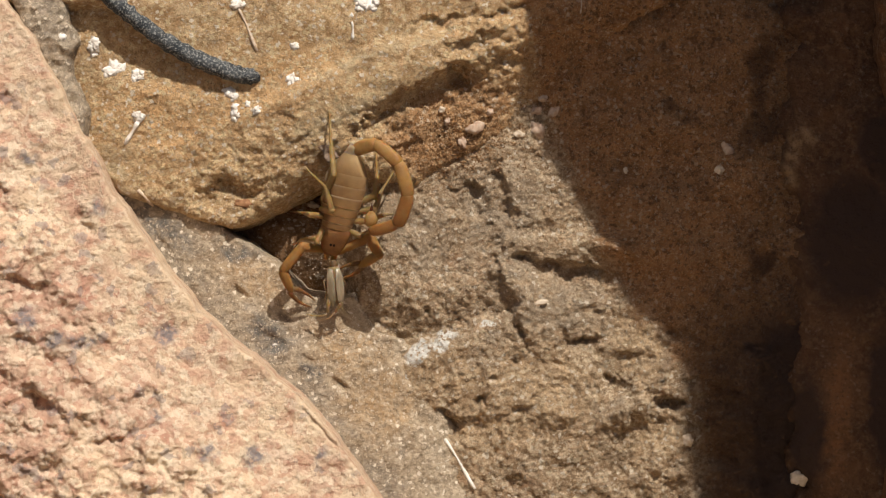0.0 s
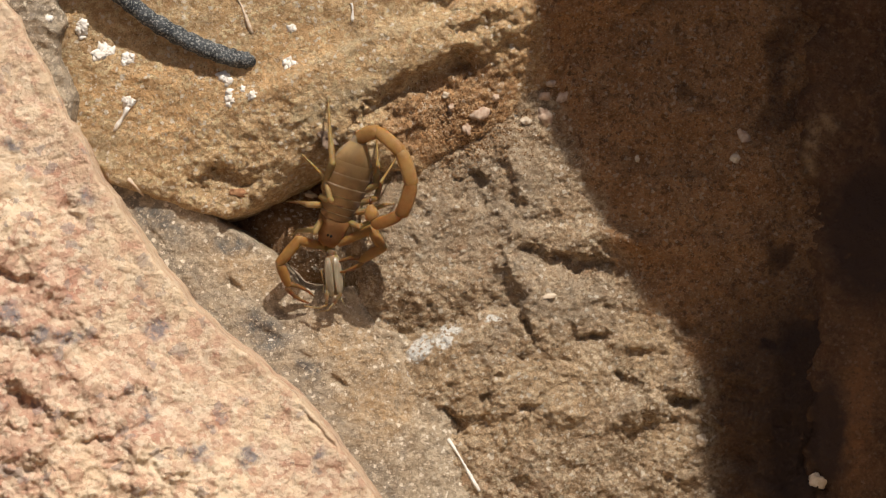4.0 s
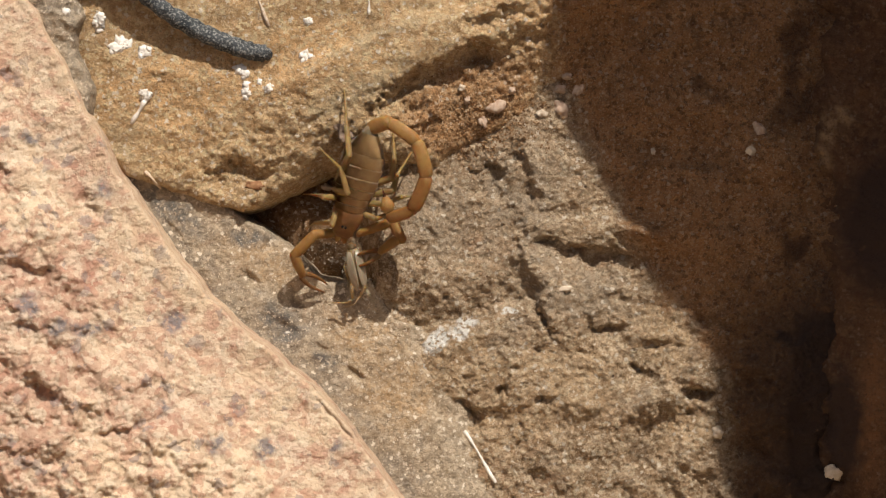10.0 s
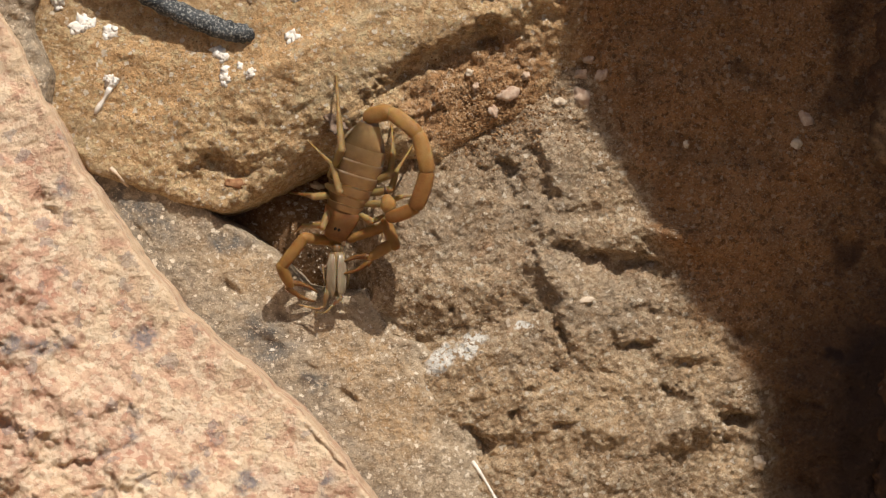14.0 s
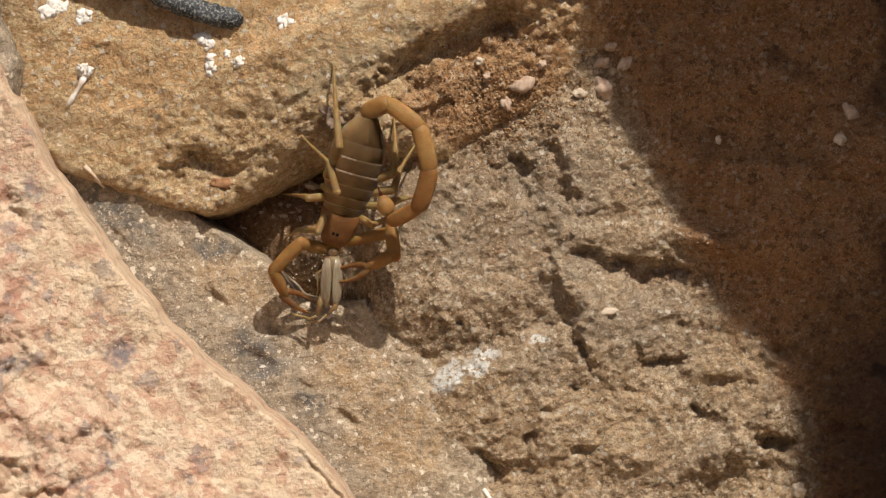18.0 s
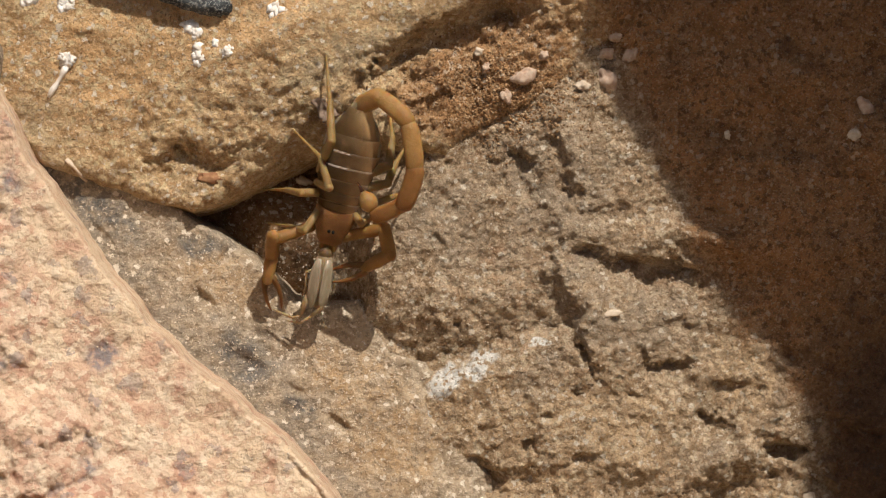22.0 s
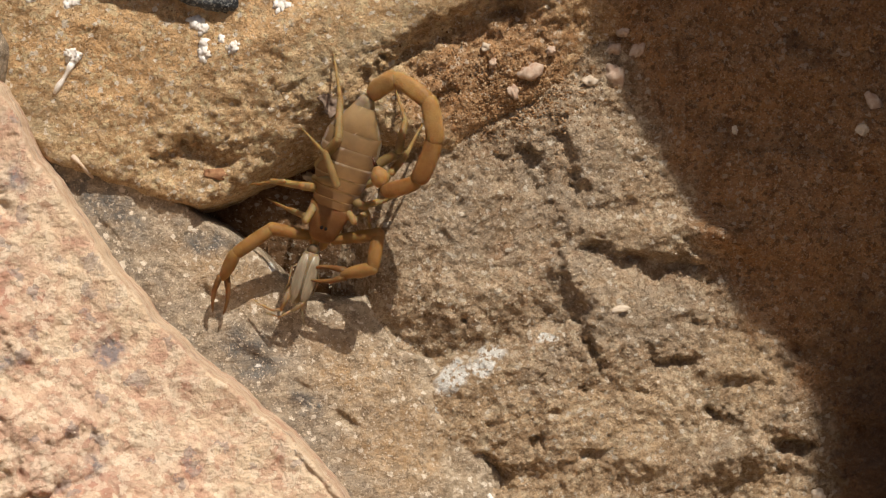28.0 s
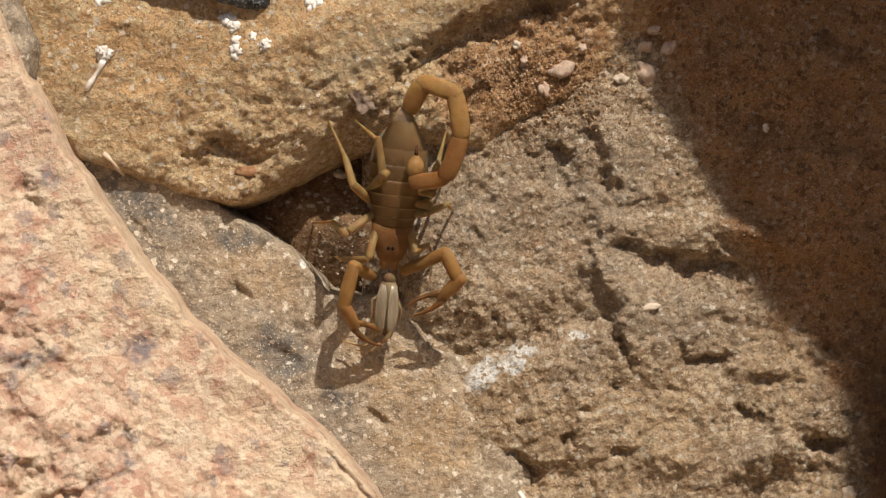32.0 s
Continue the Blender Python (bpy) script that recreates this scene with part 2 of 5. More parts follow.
M_BOUNCE = stone("bounce_stone", (0.52, 0.37, 0.21), (0.64, 0.47, 0.28), (0.72, 0.56, 0.37), (0.6, 0.4, 0.2), (0.5, 0.42, 0.3))
M_SOIL = stone("brown_soil", (0.158, 0.084, 0.0378), (0.273, 0.152, 0.0714), (0.357, 0.22, 0.121), (0.294, 0.147, 0.0525), (0.21, 0.189, 0.158), 0.95, 0.9)


# ---- rocks: a top surface over a plan, with real sides down into the soil ----
SOIL = -15.0  # mm


def steps(lo, hi, fine_lo, fine_hi, step):
    """Sample places: even where the camera sees, widening outside."""
    a, b = max(lo, fine_lo), min(hi, fine_hi)
    if b <= a:
        return np.linspace(lo, hi, 2 + int((hi - lo) / (4 * step)))
    mid = list(np.arange(a, b + 1e-6, step))
    out, d = [], step
    v = mid[-1]
    while v < hi:
        d *= 1.25
        v += d
        out.append(v)
    back, d, v = [], step, mid[0]
    while v > lo:
        d *= 1.25
        v -= d
        back.append(v)
    return np.array(back[::-1] + mid + out)


def sheet(name, xs, ys, height, material, masks=None, cut=None):
    """A mesh over the plan: millimetres in, metres out; quads wholly below cut are left away."""
    X, Y = np.meshgrid(xs, ys)
    Z = height(X, Y)
    ny, nx = X.shape
    idx = np.arange(ny * nx).reshape(ny, nx)
    quads = np.stack([idx[:-1, :-1], idx[:-1, 1:], idx[1:, 1:], idx[1:, :-1]], -1).reshape(-1, 4)
    if cut is not None:
        quads = quads[Z.ravel()[quads].max(1) > cut + 0.01]
    used, flat = np.unique(quads, return_inverse=True)
    co = np.stack([X, Y, Z], -1).reshape(-1, 3)[used] * MM
    me = bpy.data.meshes.new(name)
    me.vertices.add(len(co))
    me.vertices.foreach_set("co", co.ravel())
    me.loops.add(quads.size)
    me.loops.foreach_set("vertex_index", flat.ravel().astype(np.int32))
    me.polygons.add(len(quads))
    me.polygons.foreach_set("loop_start", np.arange(0, quads.size, 4, dtype=np.int32))
    me.polygons.foreach_set("use_smooth", np.ones(len(quads), bool))
    me.update(calc_edges=True)
    me.materials.append(material)
    for key, f in (masks or {}).items():
        values = np.clip(np.broadcast_to(f(X, Y), X.shape), 0, 1).ravel()[used]
        me.attributes.new(key, "FLOAT", "POINT").data.foreach_set("value", values.astype(np.float32))
    return new(name, me)


def sided(top, d, rounding, slope=14.0, low=SOIL - 5):
    """Rounds a top surface over at the outline (d: distance inside it) and drops it into the soil."""
    k = np.clip(1 - d / rounding, 0, 1)
    z = top - rounding * (1 - np.sqrt(np.clip(1 - k * k, 0, 1)))
    z = np.where(d < 0, np.minimum(z, top - rounding) + d * slope, z)
    return np.maximum(z, low)


SURFACES = {}


def surface(x, y):
    """Height of the highest stone at a place of the plan, in millimetres."""
    px, py = np.array([[float(x)]]), np.array([[float(y)]])
    return max(float(f(px, py)[0, 0]) for f, (x0, x1, y0, y1) in SURFACES.values() if x0 < x < x1 and y0 < y < y1)


def rock(name, outline, top, material, rounding=4.0, wobble=1.2, masks=None, step=0.32, slope=14.0, seed=1):
    ox, oy = [p[0] for p in outline], [p[1] for p in outline]
    xs = steps(min(ox) - 5, max(ox) + 5, -103, 118, step)
    ys = steps(min(oy) - 5, max(oy) + 5, -62, 68, step)

    def height(x, y):
        d = inside(x, y, outline) + wobble * fbm(x, y, 9, 4, seed)
        return sided(top(x, y), d, rounding(x, y) if callable(rounding) else rounding, slope)

    SURFACES[name] = height, (min(ox) - 5, max(ox) + 5, min(oy) - 5, max(oy) + 5)
    return sheet(name, xs, ys, height, material, masks, SOIL - 5)


def dents(x, y, rows, seed, warp=1.0):
    """Broken hollows: centre, radii, turn, depth; a sharp ragged brow to the north and a slow rise to the south."""
    u = x + warp * (fbm(x, y, 6, 5, seed, 0.6) + 0.25 * fbm(x, y, 1.9, 3, seed + 31, 0.6))
    v = y + 0.8 * warp * (fbm(x, y, 6, 5, seed + 5, 0.6) + 0.25 * fbm(x, y, 1.9, 3, seed + 37, 0.6))
    z = np.zeros_like(x)
    for cx, cy, rx, ry, turn, depth in rows:
        c, s = math.cos(radians(turn)), math.sin(radians(turn))
        a, b = (u - cx) * c + (v - cy) * s, -(u - cx) * s + (v - cy) * c
        across = np.where(b > 0, (np.abs(b) / (0.6 * ry)) ** 4, (np.abs(b) / (1.7 * ry)) ** 1.7)
        z = z - 0.6 * depth * np.exp(-across - (np.abs(a) / rx) ** 3)
    return z * np.clip(0.95 + 0.3 * fbm(x, y, 4, 2, seed + 41), 0.5, 1.3)


def spots(rows, seed=5):
    """A mask of soft ragged patches: centre, radii, turn."""
    def mask(x, y):
        u, v = x + 1.3 * fbm(x, y, 4, 3, seed), y + 1.3 * fbm(x, y, 4, 3, seed + 3)
        total = np.zeros_like(x)
        for cx, cy, rx, ry, turn in rows:
            total = np.maximum(total, blob(u, v, cx, cy, rx, ry, turn))
        return np.clip(1.6 * total, 0, 1)
    return mask


def no_mask(x, y):
    return np.zeros_like(x)


def masks(rust=no_mask, grey=no_mask, white=no_mask, black=no_mask, shade_brown=no_mask):
    return {"shade_brown": shade_brown, "rust": rust, "grey": grey, "white": white, "black": black}


# russet tint for the cast shade on ledge and slab, outlined along its edge
SHADE_AREA = [(27, 92), (27, 62), (28, 45), (31, 35), (36.5, 23), (43, 9), (48, -3), (53, -12), (60, -20), (66, -27), (69, -34), (72, -60), (76, -92), (125, -92), (125, 92)]


def shade_mask(x, y):
    return smooth(-3, 4, inside(x, y, SHADE_AREA) + 2.5 * fbm(x, y, 7, 4, 137))


# ---- the pink boulder ----
def pink_top(x, y):
    edge = inside(x, y, PINK)
    # beyond view the west side climbs, added to bounce sunlight eastward
    z = 22 + 13 * smooth(0, 55, edge) + 0.7 * np.clip(-112 - x, 0, 70) + 1.2 * fbm(x, y, 30, 3, 3)
    wild = smooth(8, 34, edge)
    u, v = x + 1.5 * fbm(x, y, 6, 4, 143), y + 1.5 * fbm(x, y, 6, 4, 144)
    z = z + (0.4 + 0.8 * wild) * ridged(u, v, 15, 5, 5, 0.48) + wild * (2.4 * np.abs(grain(u, v, 11, 6)) + 1.1 * np.abs(grain(u, v, 5, 8))) + (0.35 + 0.6 * wild) * fbm(u, v, 6.5, 4, 145, 0.55) + (0.2 + 0.25 * wild) * fbm(x, y, 2.0, 3, 9, 0.6)
    z = z + (0.2 + 0.5 * wild) * chips(u, v, 7.5, 165) + (0.25 + 0.3 * wild) * chips(u, v, 2.8, 167)
    flake = inside(x, y, PINK) - 1.1 + 0.25 * fbm(x, y, 4, 3, 147)
    z = z - 0.9 * np.exp(-(flake / 0.35) ** 2) * smooth(-34, -38, y) * smooth(-47, -43, y)
    return z + 0.85 * dents(x, y, [
        (-91, -7, 7, 2.6, -8, 3.6), (-77.7, 9.8, 0.9, 3.6, 28, 2.6), (-95, 37, 3, 1.6, 0, 2.4), (-69, -42.5, 6, 1.7, 14, 3.0),
        (-88.5, -31.5, 5, 1.6, -42, 2.8), (-80, -36.5, 5, 1.4, -15, 2.4), (-95, -15, 1.6, 5, 20, 2.5), (-57, -16, 4.2, 1.6, 10, 1.1),
        (-96, 16, 3.0, 1.3, 10, 2.0), (-97, -47, 5, 1.5, 0, 2.4), (-79, -16, 4, 1.2, -12, 1.6)], 15, 1.6)


PINK = [(-95.5, 61), (-89.5, 53), (-80.5, 35.5), (-72.1, 18.2), (-64, 6.2), (-57.8, -2), (-51.1, -11), (-44.8, -17.2), (-38.8, -22.3), (-29.4, -30.1), (-21.3, -38.5), (-16.2, -44.4), (-7.2, -57.6),
        (6, -78), (-30, -120), (-120, -120), (-190, -60), (-190, 40), (-150, 85), (-104, 75)]
PINK_SPOTS = spots([(-90.5, -14, 2.2, 2.5, 0), (-83, -19.5, 3, 1.4, 10), (-77, -19.6, 3.2, 1.3, 8), (-48.5, -45.7, 2.2, 1.6, -35), (-37, -46.5, 2.3, 1.7, 0),
                    (-58, -18, 2.4, 2, 0), (-74, 12, 1.6, 1.6, 0), (-90, 24, 1.8, 1.2, 0), (-60, -37, 1.5, 1.3, 0), (-21, -46, 2, 1.2, 30)], 77)
tagged(rock("pink_boulder", PINK, pink_top, M_PINK, 1.2, 0.6, {"grey": PINK_SPOTS, "rim": lambda x, y: smooth(12, 2, inside(x, y, PINK) + 4 * fbm(x, y, 9, 4, 141))}, slope=45.0, seed=2), "rough sunlit pink granite boulder beside the crevice", "boulder")


# ---- the ochre ledge the scorpion hangs from ----
def ledge_top(x, y):
    rim = line(x, [(-80, 22), (-70, 15.5), (-43, 7.5), (-23, 15), (0, 17), (18, 26.5), (37, 42), (60, 60)])
    up = y - rim
    z = line(x, [(-80, 2.0), (-55, 2.0), (-40, 3.2), (-25, 4.5), (60, 4.5)]) + 0.24 * np.clip(up, 0, 26) + 0.04 * np.clip(up - 26, 0, 30)
    z = z - 2.6 * smooth(-6, 8, x) * smooth(46, 34, y - 0.35 * x)
    z = z + (0.12 * np.clip(up, 0, 15) - 1.1) * smooth(-8, 2, x) - 0.07 * np.clip(up, 0, 26) * smooth(-30, -45, x)
    brow = line(x, [(-70, 60.5), (-63, 55), (-54, 48.5), (-44, 44.8), (-35, 43.5), (0, 70)])
    bank = smooth(-1.2, 1.2, y - brow + 0.8 * fbm(x, y, 5, 3, 19)) * smooth(-26, -38, x)
    z = z + line(x, [(-80, 5.0), (-62, 4.0), (-46, 2.2), (-38, 0.8)]) * bank - 0.5 * blob(x, y, -55, 45, 16, 4.5, -28)
    crest = line(x, [(-50, 29), (-33, 36.8), (-22.8, 41.9), (-18.4, 44.7), (-8.9, 49.2), (-1.5, 50.6), (12, 54), (40, 62)]) + 2.2 * fbm(x, y, 11, 4, 29)
    basin = smooth(-1.6, 3.4, y - crest) * smooth(-46, -34, x)
    z = z - 1.5 * basin + 0.3 * np.exp(-((y - crest) / 1.6) ** 2) * smooth(-42, -30, x)
    rough = 0.7 * smooth(2, 14, x) * smooth(40, 48, y) + (1 - 0.55 * basin) * (smooth(30, 12, up) * 0.75 + 0.14) * (0.5 + 0.5 * smooth(-66, -46, x))
    z = z + 1.2 * fbm(x, y, 18, 3, 11) + 0.25 * rough * ridged(x + 1.6 * fbm(x, y, 7, 4, 14), y + 1.6 * fbm(x, y, 7, 4, 15), 7, 5, 13, 0.58) + 0.4 * rough * fbm(x, y, 1.9, 3, 17, 0.65)
    u, v = x + 1.2 * fbm(x, y, 5, 4, 157), y + 1.2 * fbm(x, y, 5, 4, 158)
    z = z + rough * (0.35 * chips(u, v, 6.0, 159) + 0.75 * chips(u, v, 2.4, 161)) + (0.35 + 0.35 * rough) * chips(x, y, 1.2, 163)
    return z + dents(x, y, [
        (-43, 16.4, 7.5, 3.0, 4, 5.0), (2, 39.2, 13, 3.6, 24, 8.0), (-9, 32.6, 5, 2.2, 30, 4.5), (13, 43.5, 7, 2.6, 8, 5.5), (-1, 26, 5, 1.6, 20, 2.2),
        (-33, 38, 1.5, 1, 0, 1.0), (-62, 38, 3, 1.0, 10, 0.9), (-3, 21.8, 3.2, 1.2, 20, 1.6),
        (18, 39, 4, 1.2, 20, 1.4), (15, 52, 7, 2.0, 15, 4.0), (25, 48.5, 5, 1.8, 20, 3.4), (7, 56.5, 6, 1.6, 12, 2.6), (21, 58.5, 6, 1.7, 10, 3.0), (-16, 25, 3, 2, 40, 1.5), (-27, 29, 3, 1, 10, 0.9)], 23, 1.8)


LEDGE = [(-81, 34), (-76, 22), (-69.5, 15.3), (-58, 11.2), (-48.5, 8.6), (-43, 7.5), (-37.6, 8.6), (-30.8, 11.2), (-22.7, 15.3), (-11.8, 18.2),
         (1.7, 17.2), (8.5, 21.4), (18, 26.5), (26.8, 34.3), (37, 41.7), (50.6, 54), (66, 64), (80, 90), (60, 92), (-60, 92), (-110, 90), (-100, 60)]
def ledge_lip(x, y):
    """How far the lip rounds under: sharp by the boulder, broad over the crevice."""
    return line(x, [(-70, 1.8), (-46, 2.4), (-39, 4.5), (-32, 10.0), (-26, 13.0), (-18, 12.0), (-8, 5.0), (0, 3.0), (40, 2.2)])


def ledge_tint(x, y):
    """The painted shade tint, and the brown gritty slope behind the scorpion."""
    return np.maximum(shade_mask(x, y), 0.8 * smooth(0.25, 0.7, blob(x, y, 9, 32, 21, 10, 28) + 0.12 * fbm(x, y, 6, 3, 139)))


LEDGE_MASKS = masks(
    rust=spots([(-52, 36, 26, 8, 4), (-62, 30, 12, 8, 0), (-30, 44, 16, 5, 15), (45, 55, 25, 12, 0)], 25),
    grey=spots([(-72, 22, 6, 7, 0), (-66, 14, 5, 3, -25), (-20, 33, 12, 2.5, 25), (-14, 46.8, 12, 1.0, 26), (-4, 50, 8, 0.9, 12)], 27), shade_brown=ledge_tint)
tagged(rock("ledge_stone", LEDGE, ledge_top, M_LEDGE, ledge_lip, 0.7, LEDGE_MASKS, seed=21), "ochre brown stone with a rounded overhanging lip", "stone")


# ---- the slab below it ----
def slab_top(x, y):
    calm = smooth(0, 9, inside(x, y, SLAB))
    shade_brown = smooth(0, 10, inside(x, y, SHADE_AREA))
    u, v = x + 2.2 * fbm(x, y, 9, 4, 36), y + 2.2 * fbm(x, y, 9, 4, 37)
    z = 0.6 * calm + 1.1 * calm * fbm(x, y, 26, 3, 31) + (0.2 + 0.3 * calm) * ridged(u, v, 11, 5, 33, 0.5) + 0.25 * calm * fbm(u, v, 5, 4, 34, 0.6) + 0.3 * fbm(x, y, 1.7, 3, 35, 0.65)
    worn = 1 - 0.6 * smooth(-16, -22, y) * smooth(46, 30, x)
    z = z + (0.15 + 0.27 * calm) * (1 + 0.8 * shade_brown) * worn * (chips(u, v, 8.5, 151) + 0.9 * chips(u, v, 3.4, 153)) + 0.7 * chips(x, y, 1.5, 155) + 0.14 * fbm(x, y, 0.9, 2, 157)
    z = z + 0.9 * smooth(42, 54, x) * smooth(-12, -20, y) * (chips(u, v, 7.0, 179) + 0.7 * chips(u, v, 3.0, 181))
    z = z + 1.1 * smooth(-20, -27, y) * calm * (fbm(u, v, 13, 2, 183) + 0.5 * fbm(u, v, 7, 2, 185))
    # the block east of a broken seam stands higher
    seam = line(y, [(-60, 36), (-22, 29.3), (-13, 25.6), (-10, 25.4), (-2, 20), (3, 20.6), (7, 21), (9.5, 25.2), (18, 23), (24, 20), (40, 15)]) + 0.9 * fbm(x, y, 5, 4, 173, 0.6)
    lift = line(y, [(-27, 0), (-21, 0.9), (-11, 3.0), (-4, 3.2), (0.5, 1.0), (3, 2.0), (7, 0.9), (9, 2.6), (20, 2.8), (25, 0.8), (30, 0)])
    z = z + 0.85 * lift * smooth(-1.4, 1.4, x - seam + 1.2 * fbm(x, y, 2.5, 3, 177)) * smooth(17, 3, x - seam)
    # a face that falls away below the brow, and the foot where it rises again
    foot = line(x, [(-14, -12.5), (-10.6, -13.4), (-7.4, -16), (-2.7, -19.4), (3.9, -18), (7.5, -16.8), (15.8, -13.8), (22, -12.4), (30, -12)]) + 0.7 * fbm(x, y, 4, 3, 175)
    brow = -5.2 + 1.6 * fbm(x, y, 9, 3, 171)
    reach = np.maximum(brow - foot, 1.0)
    fall, deep = np.clip(brow - y, 0, reach), 0.34 * reach
    z = z + (np.clip(0.6 * (foot - y), 0, 0.8 * deep) - deep * fall**2 / reach**2) * smooth(-15, -9, x) * smooth(27, 18, x)
    z = z + 1.5 * blob(x, y, 36, 3.5, 12, 4, -4) + 5.2 * blob(x, y, 50, 2.2, 6.5, 2.4, -12) - 0.4 * (1 - smooth(0, 16, inside(x, y, SLAB))) * smooth(-17, -22, y)
    z = z - 2.0 * smooth(-36, -44, y) * smooth(0, 12, x) + 0.8 * blob(x, y, 5, -25, 12, 6, 10) - 1.6 * blob(x, y, 5, -38, 7, 2.4, -18)
    return z + dents(x, y, [
        (35, -2.4, 10.5, 2.6, -7, 5.4), (44, -3.8, 4, 2.0, 0, 3.6), (14.3, 15.4, 3.9, 3.6, 0, 4.8), (19.2, 19.5, 1.2, 2.4, 10, 1.5),
        (24.6, -14.6, 3.6, 0.9, -58, 2.0), (27.8, -19, 2.8, 0.8, -58, 1.6), (40.6, -20, 4.6, 1.8, -12, 4.0), (38, -17.6, 2.6, 0.9, -10, 1.8), (49.2, -30, 4.2, 1.4, -22, 3.0), (61.3, -35.4, 3.3, 3.0, 0, 7.5),
        (52.2, -40.6, 4.6, 1.6, 8, 3.0), (9, -39, 6.0, 2.4, -15, 5.0), (16, -34.5, 1.3, 1.2, 0, 3.6), (3.4, -12.7, 0.8, 0.7, 0, 2.4), (25.4, -24.6, 0.8, 0.7, 0, 2.2)], 43, 1.9) + dents(x, y, [
        (9, -31, 1.2, 0.9, 0, 1.8), (26.5, -36.2, 2.6, 0.8, 10, 2.0), (21.5, -38, 2.0, 0.9, 0, 2.0), (36, 12.5, 0.8, 0.7, 0, 1.2), (34, 16, 1.0, 0.8, 0, 1.4),
        (51.7, -23.2, 3, 0.9, -4, 2.2), (50, 7.6, 2.6, 0.5, 5, 0.8), (36, -25.5, 2.4, 0.6, -8, 1.2), (20, -28.5, 2.2, 0.6, 8, 1.2), (45, -13, 2.0, 0.6, 0, 1.2), (6, 3, 2.0, 0.6, -10, 0.9), (10.5, -3, 1.6, 0.5, 0, 0.8)], 47, 0.8)


SLAB = [(-15, 24), (-13, 6), (-12, -6), (-13, -13), (-7, -19), (-3.5, -24), (-2, -34), (6, -46), (13, -62), (18, -90), (120, -90), (120, 90), (60, 90), (0, 40)]
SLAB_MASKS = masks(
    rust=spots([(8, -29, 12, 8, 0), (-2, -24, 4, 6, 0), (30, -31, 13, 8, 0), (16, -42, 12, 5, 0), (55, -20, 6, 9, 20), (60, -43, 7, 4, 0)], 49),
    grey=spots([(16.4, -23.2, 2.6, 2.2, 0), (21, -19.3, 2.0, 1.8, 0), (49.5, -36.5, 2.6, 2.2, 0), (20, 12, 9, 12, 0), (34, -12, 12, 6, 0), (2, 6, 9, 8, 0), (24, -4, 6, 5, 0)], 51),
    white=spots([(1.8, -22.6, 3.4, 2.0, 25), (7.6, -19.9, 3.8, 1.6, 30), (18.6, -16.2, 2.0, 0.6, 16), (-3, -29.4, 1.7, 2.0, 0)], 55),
    # dark blotches, and the slab's shade painted deeper towards the east
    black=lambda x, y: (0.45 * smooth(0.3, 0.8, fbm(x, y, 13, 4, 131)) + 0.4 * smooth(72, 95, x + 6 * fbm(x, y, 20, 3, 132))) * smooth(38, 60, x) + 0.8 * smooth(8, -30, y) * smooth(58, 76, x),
    shade_brown=shade_mask)
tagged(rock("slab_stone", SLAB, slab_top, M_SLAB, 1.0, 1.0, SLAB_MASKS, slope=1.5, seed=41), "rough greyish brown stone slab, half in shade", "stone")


# ---- mortar between the stones ----
def mortar_top(x, y):
    z = -0.4 + 0.5 * fbm(x, y, 16, 3, 51) + 0.22 * fbm(x, y, 3, 4, 53, 0.6)
    z = z - 0.32 * np.clip(x + 7 + 0.35 * (y + 20) + 3 * fbm(x, y, 7, 3, 52), 0, 60)
    return z + dents(x, y, [(-41, -8, 2.4, 1.0, -48, 1.8), (-17, -30, 3.2, 0.9, -30, 1.6), (-34, -19.5, 4, 2.2, -30, 1.2), (-37.5, 0, 1.6, 0.5, 50, 0.9),
                            (-12, -26, 1.2, 0.6, 0, 0.7), (-25, -24, 1.6, 0.7, -30, 0.8), (-60, 4, 3, 1.2, -50, 0.8)], 59, 0.5)


MORTAR = [(-84, 32), (-70, 19), (-58, 13), (-49, 10), (-44, 6.5), (-39, 3.6), (-31.5, -1.7), (-25.5, -8), (-20, -9.5), (-13.5, -8), (-11, -13), (-8, -17.5), (-2, -19.5), (4, -27), (10, -40), (17, -60), (24, -90), (-20, -90), (-60, -40), (-100, 20)]
MORTAR_MASKS = masks(
    rust=spots([(-15, -22, 9, 6, -20), (-8, -34, 9, 9, -30), (-38, -4, 9, 4, -30)], 63),
    grey=lambda x, y: np.maximum(0.5 * smooth(9, 1, -inside(x, y, PINK) + 2.5 * fbm(x, y, 8, 3, 68)), spots([(-34, -18.8, 6.0, 3.6, -35), (-24.5, -27.5, 3, 1.6, -35), (-42, 1, 4, 2.4, 0), (-60, 8, 9, 3, -40)], 65)(x, y)),
    white=spots([(-30.2, -3.2, 1.4, 0.5, -45), (-13, -16.5, 0.5, 0.5, 0), (-33, -21, 0.8, 0.5, 0)], 67),
    black=lambda x, y: 0.55 * spots([(-34.5, -17.6, 2.6, 0.9, -35), (-25.5, -26.5, 1.6, 0.7, -30), (-30, -14, 1.4, 0.6, -20)], 69)(x, y))
tagged(rock("mortar_bed", MORTAR, mortar_top, M_MORTAR, 1.2, 0.5, MORTAR_MASKS, seed=61), "smooth grey-brown mortar between the stones", "mortar")


# ---- stones around ----
def grey_top(x, y):
    return 13 + 1.5 * fbm(x, y, 12, 4, 101) + 1.2 * ridged(x, y, 5, 4, 103)


GREY = [(-97, 66), (-84, 66), (-79.5, 52), (-81, 44), (-77, 36), (-77.5, 24), (-84, 32), (-91, 48)]
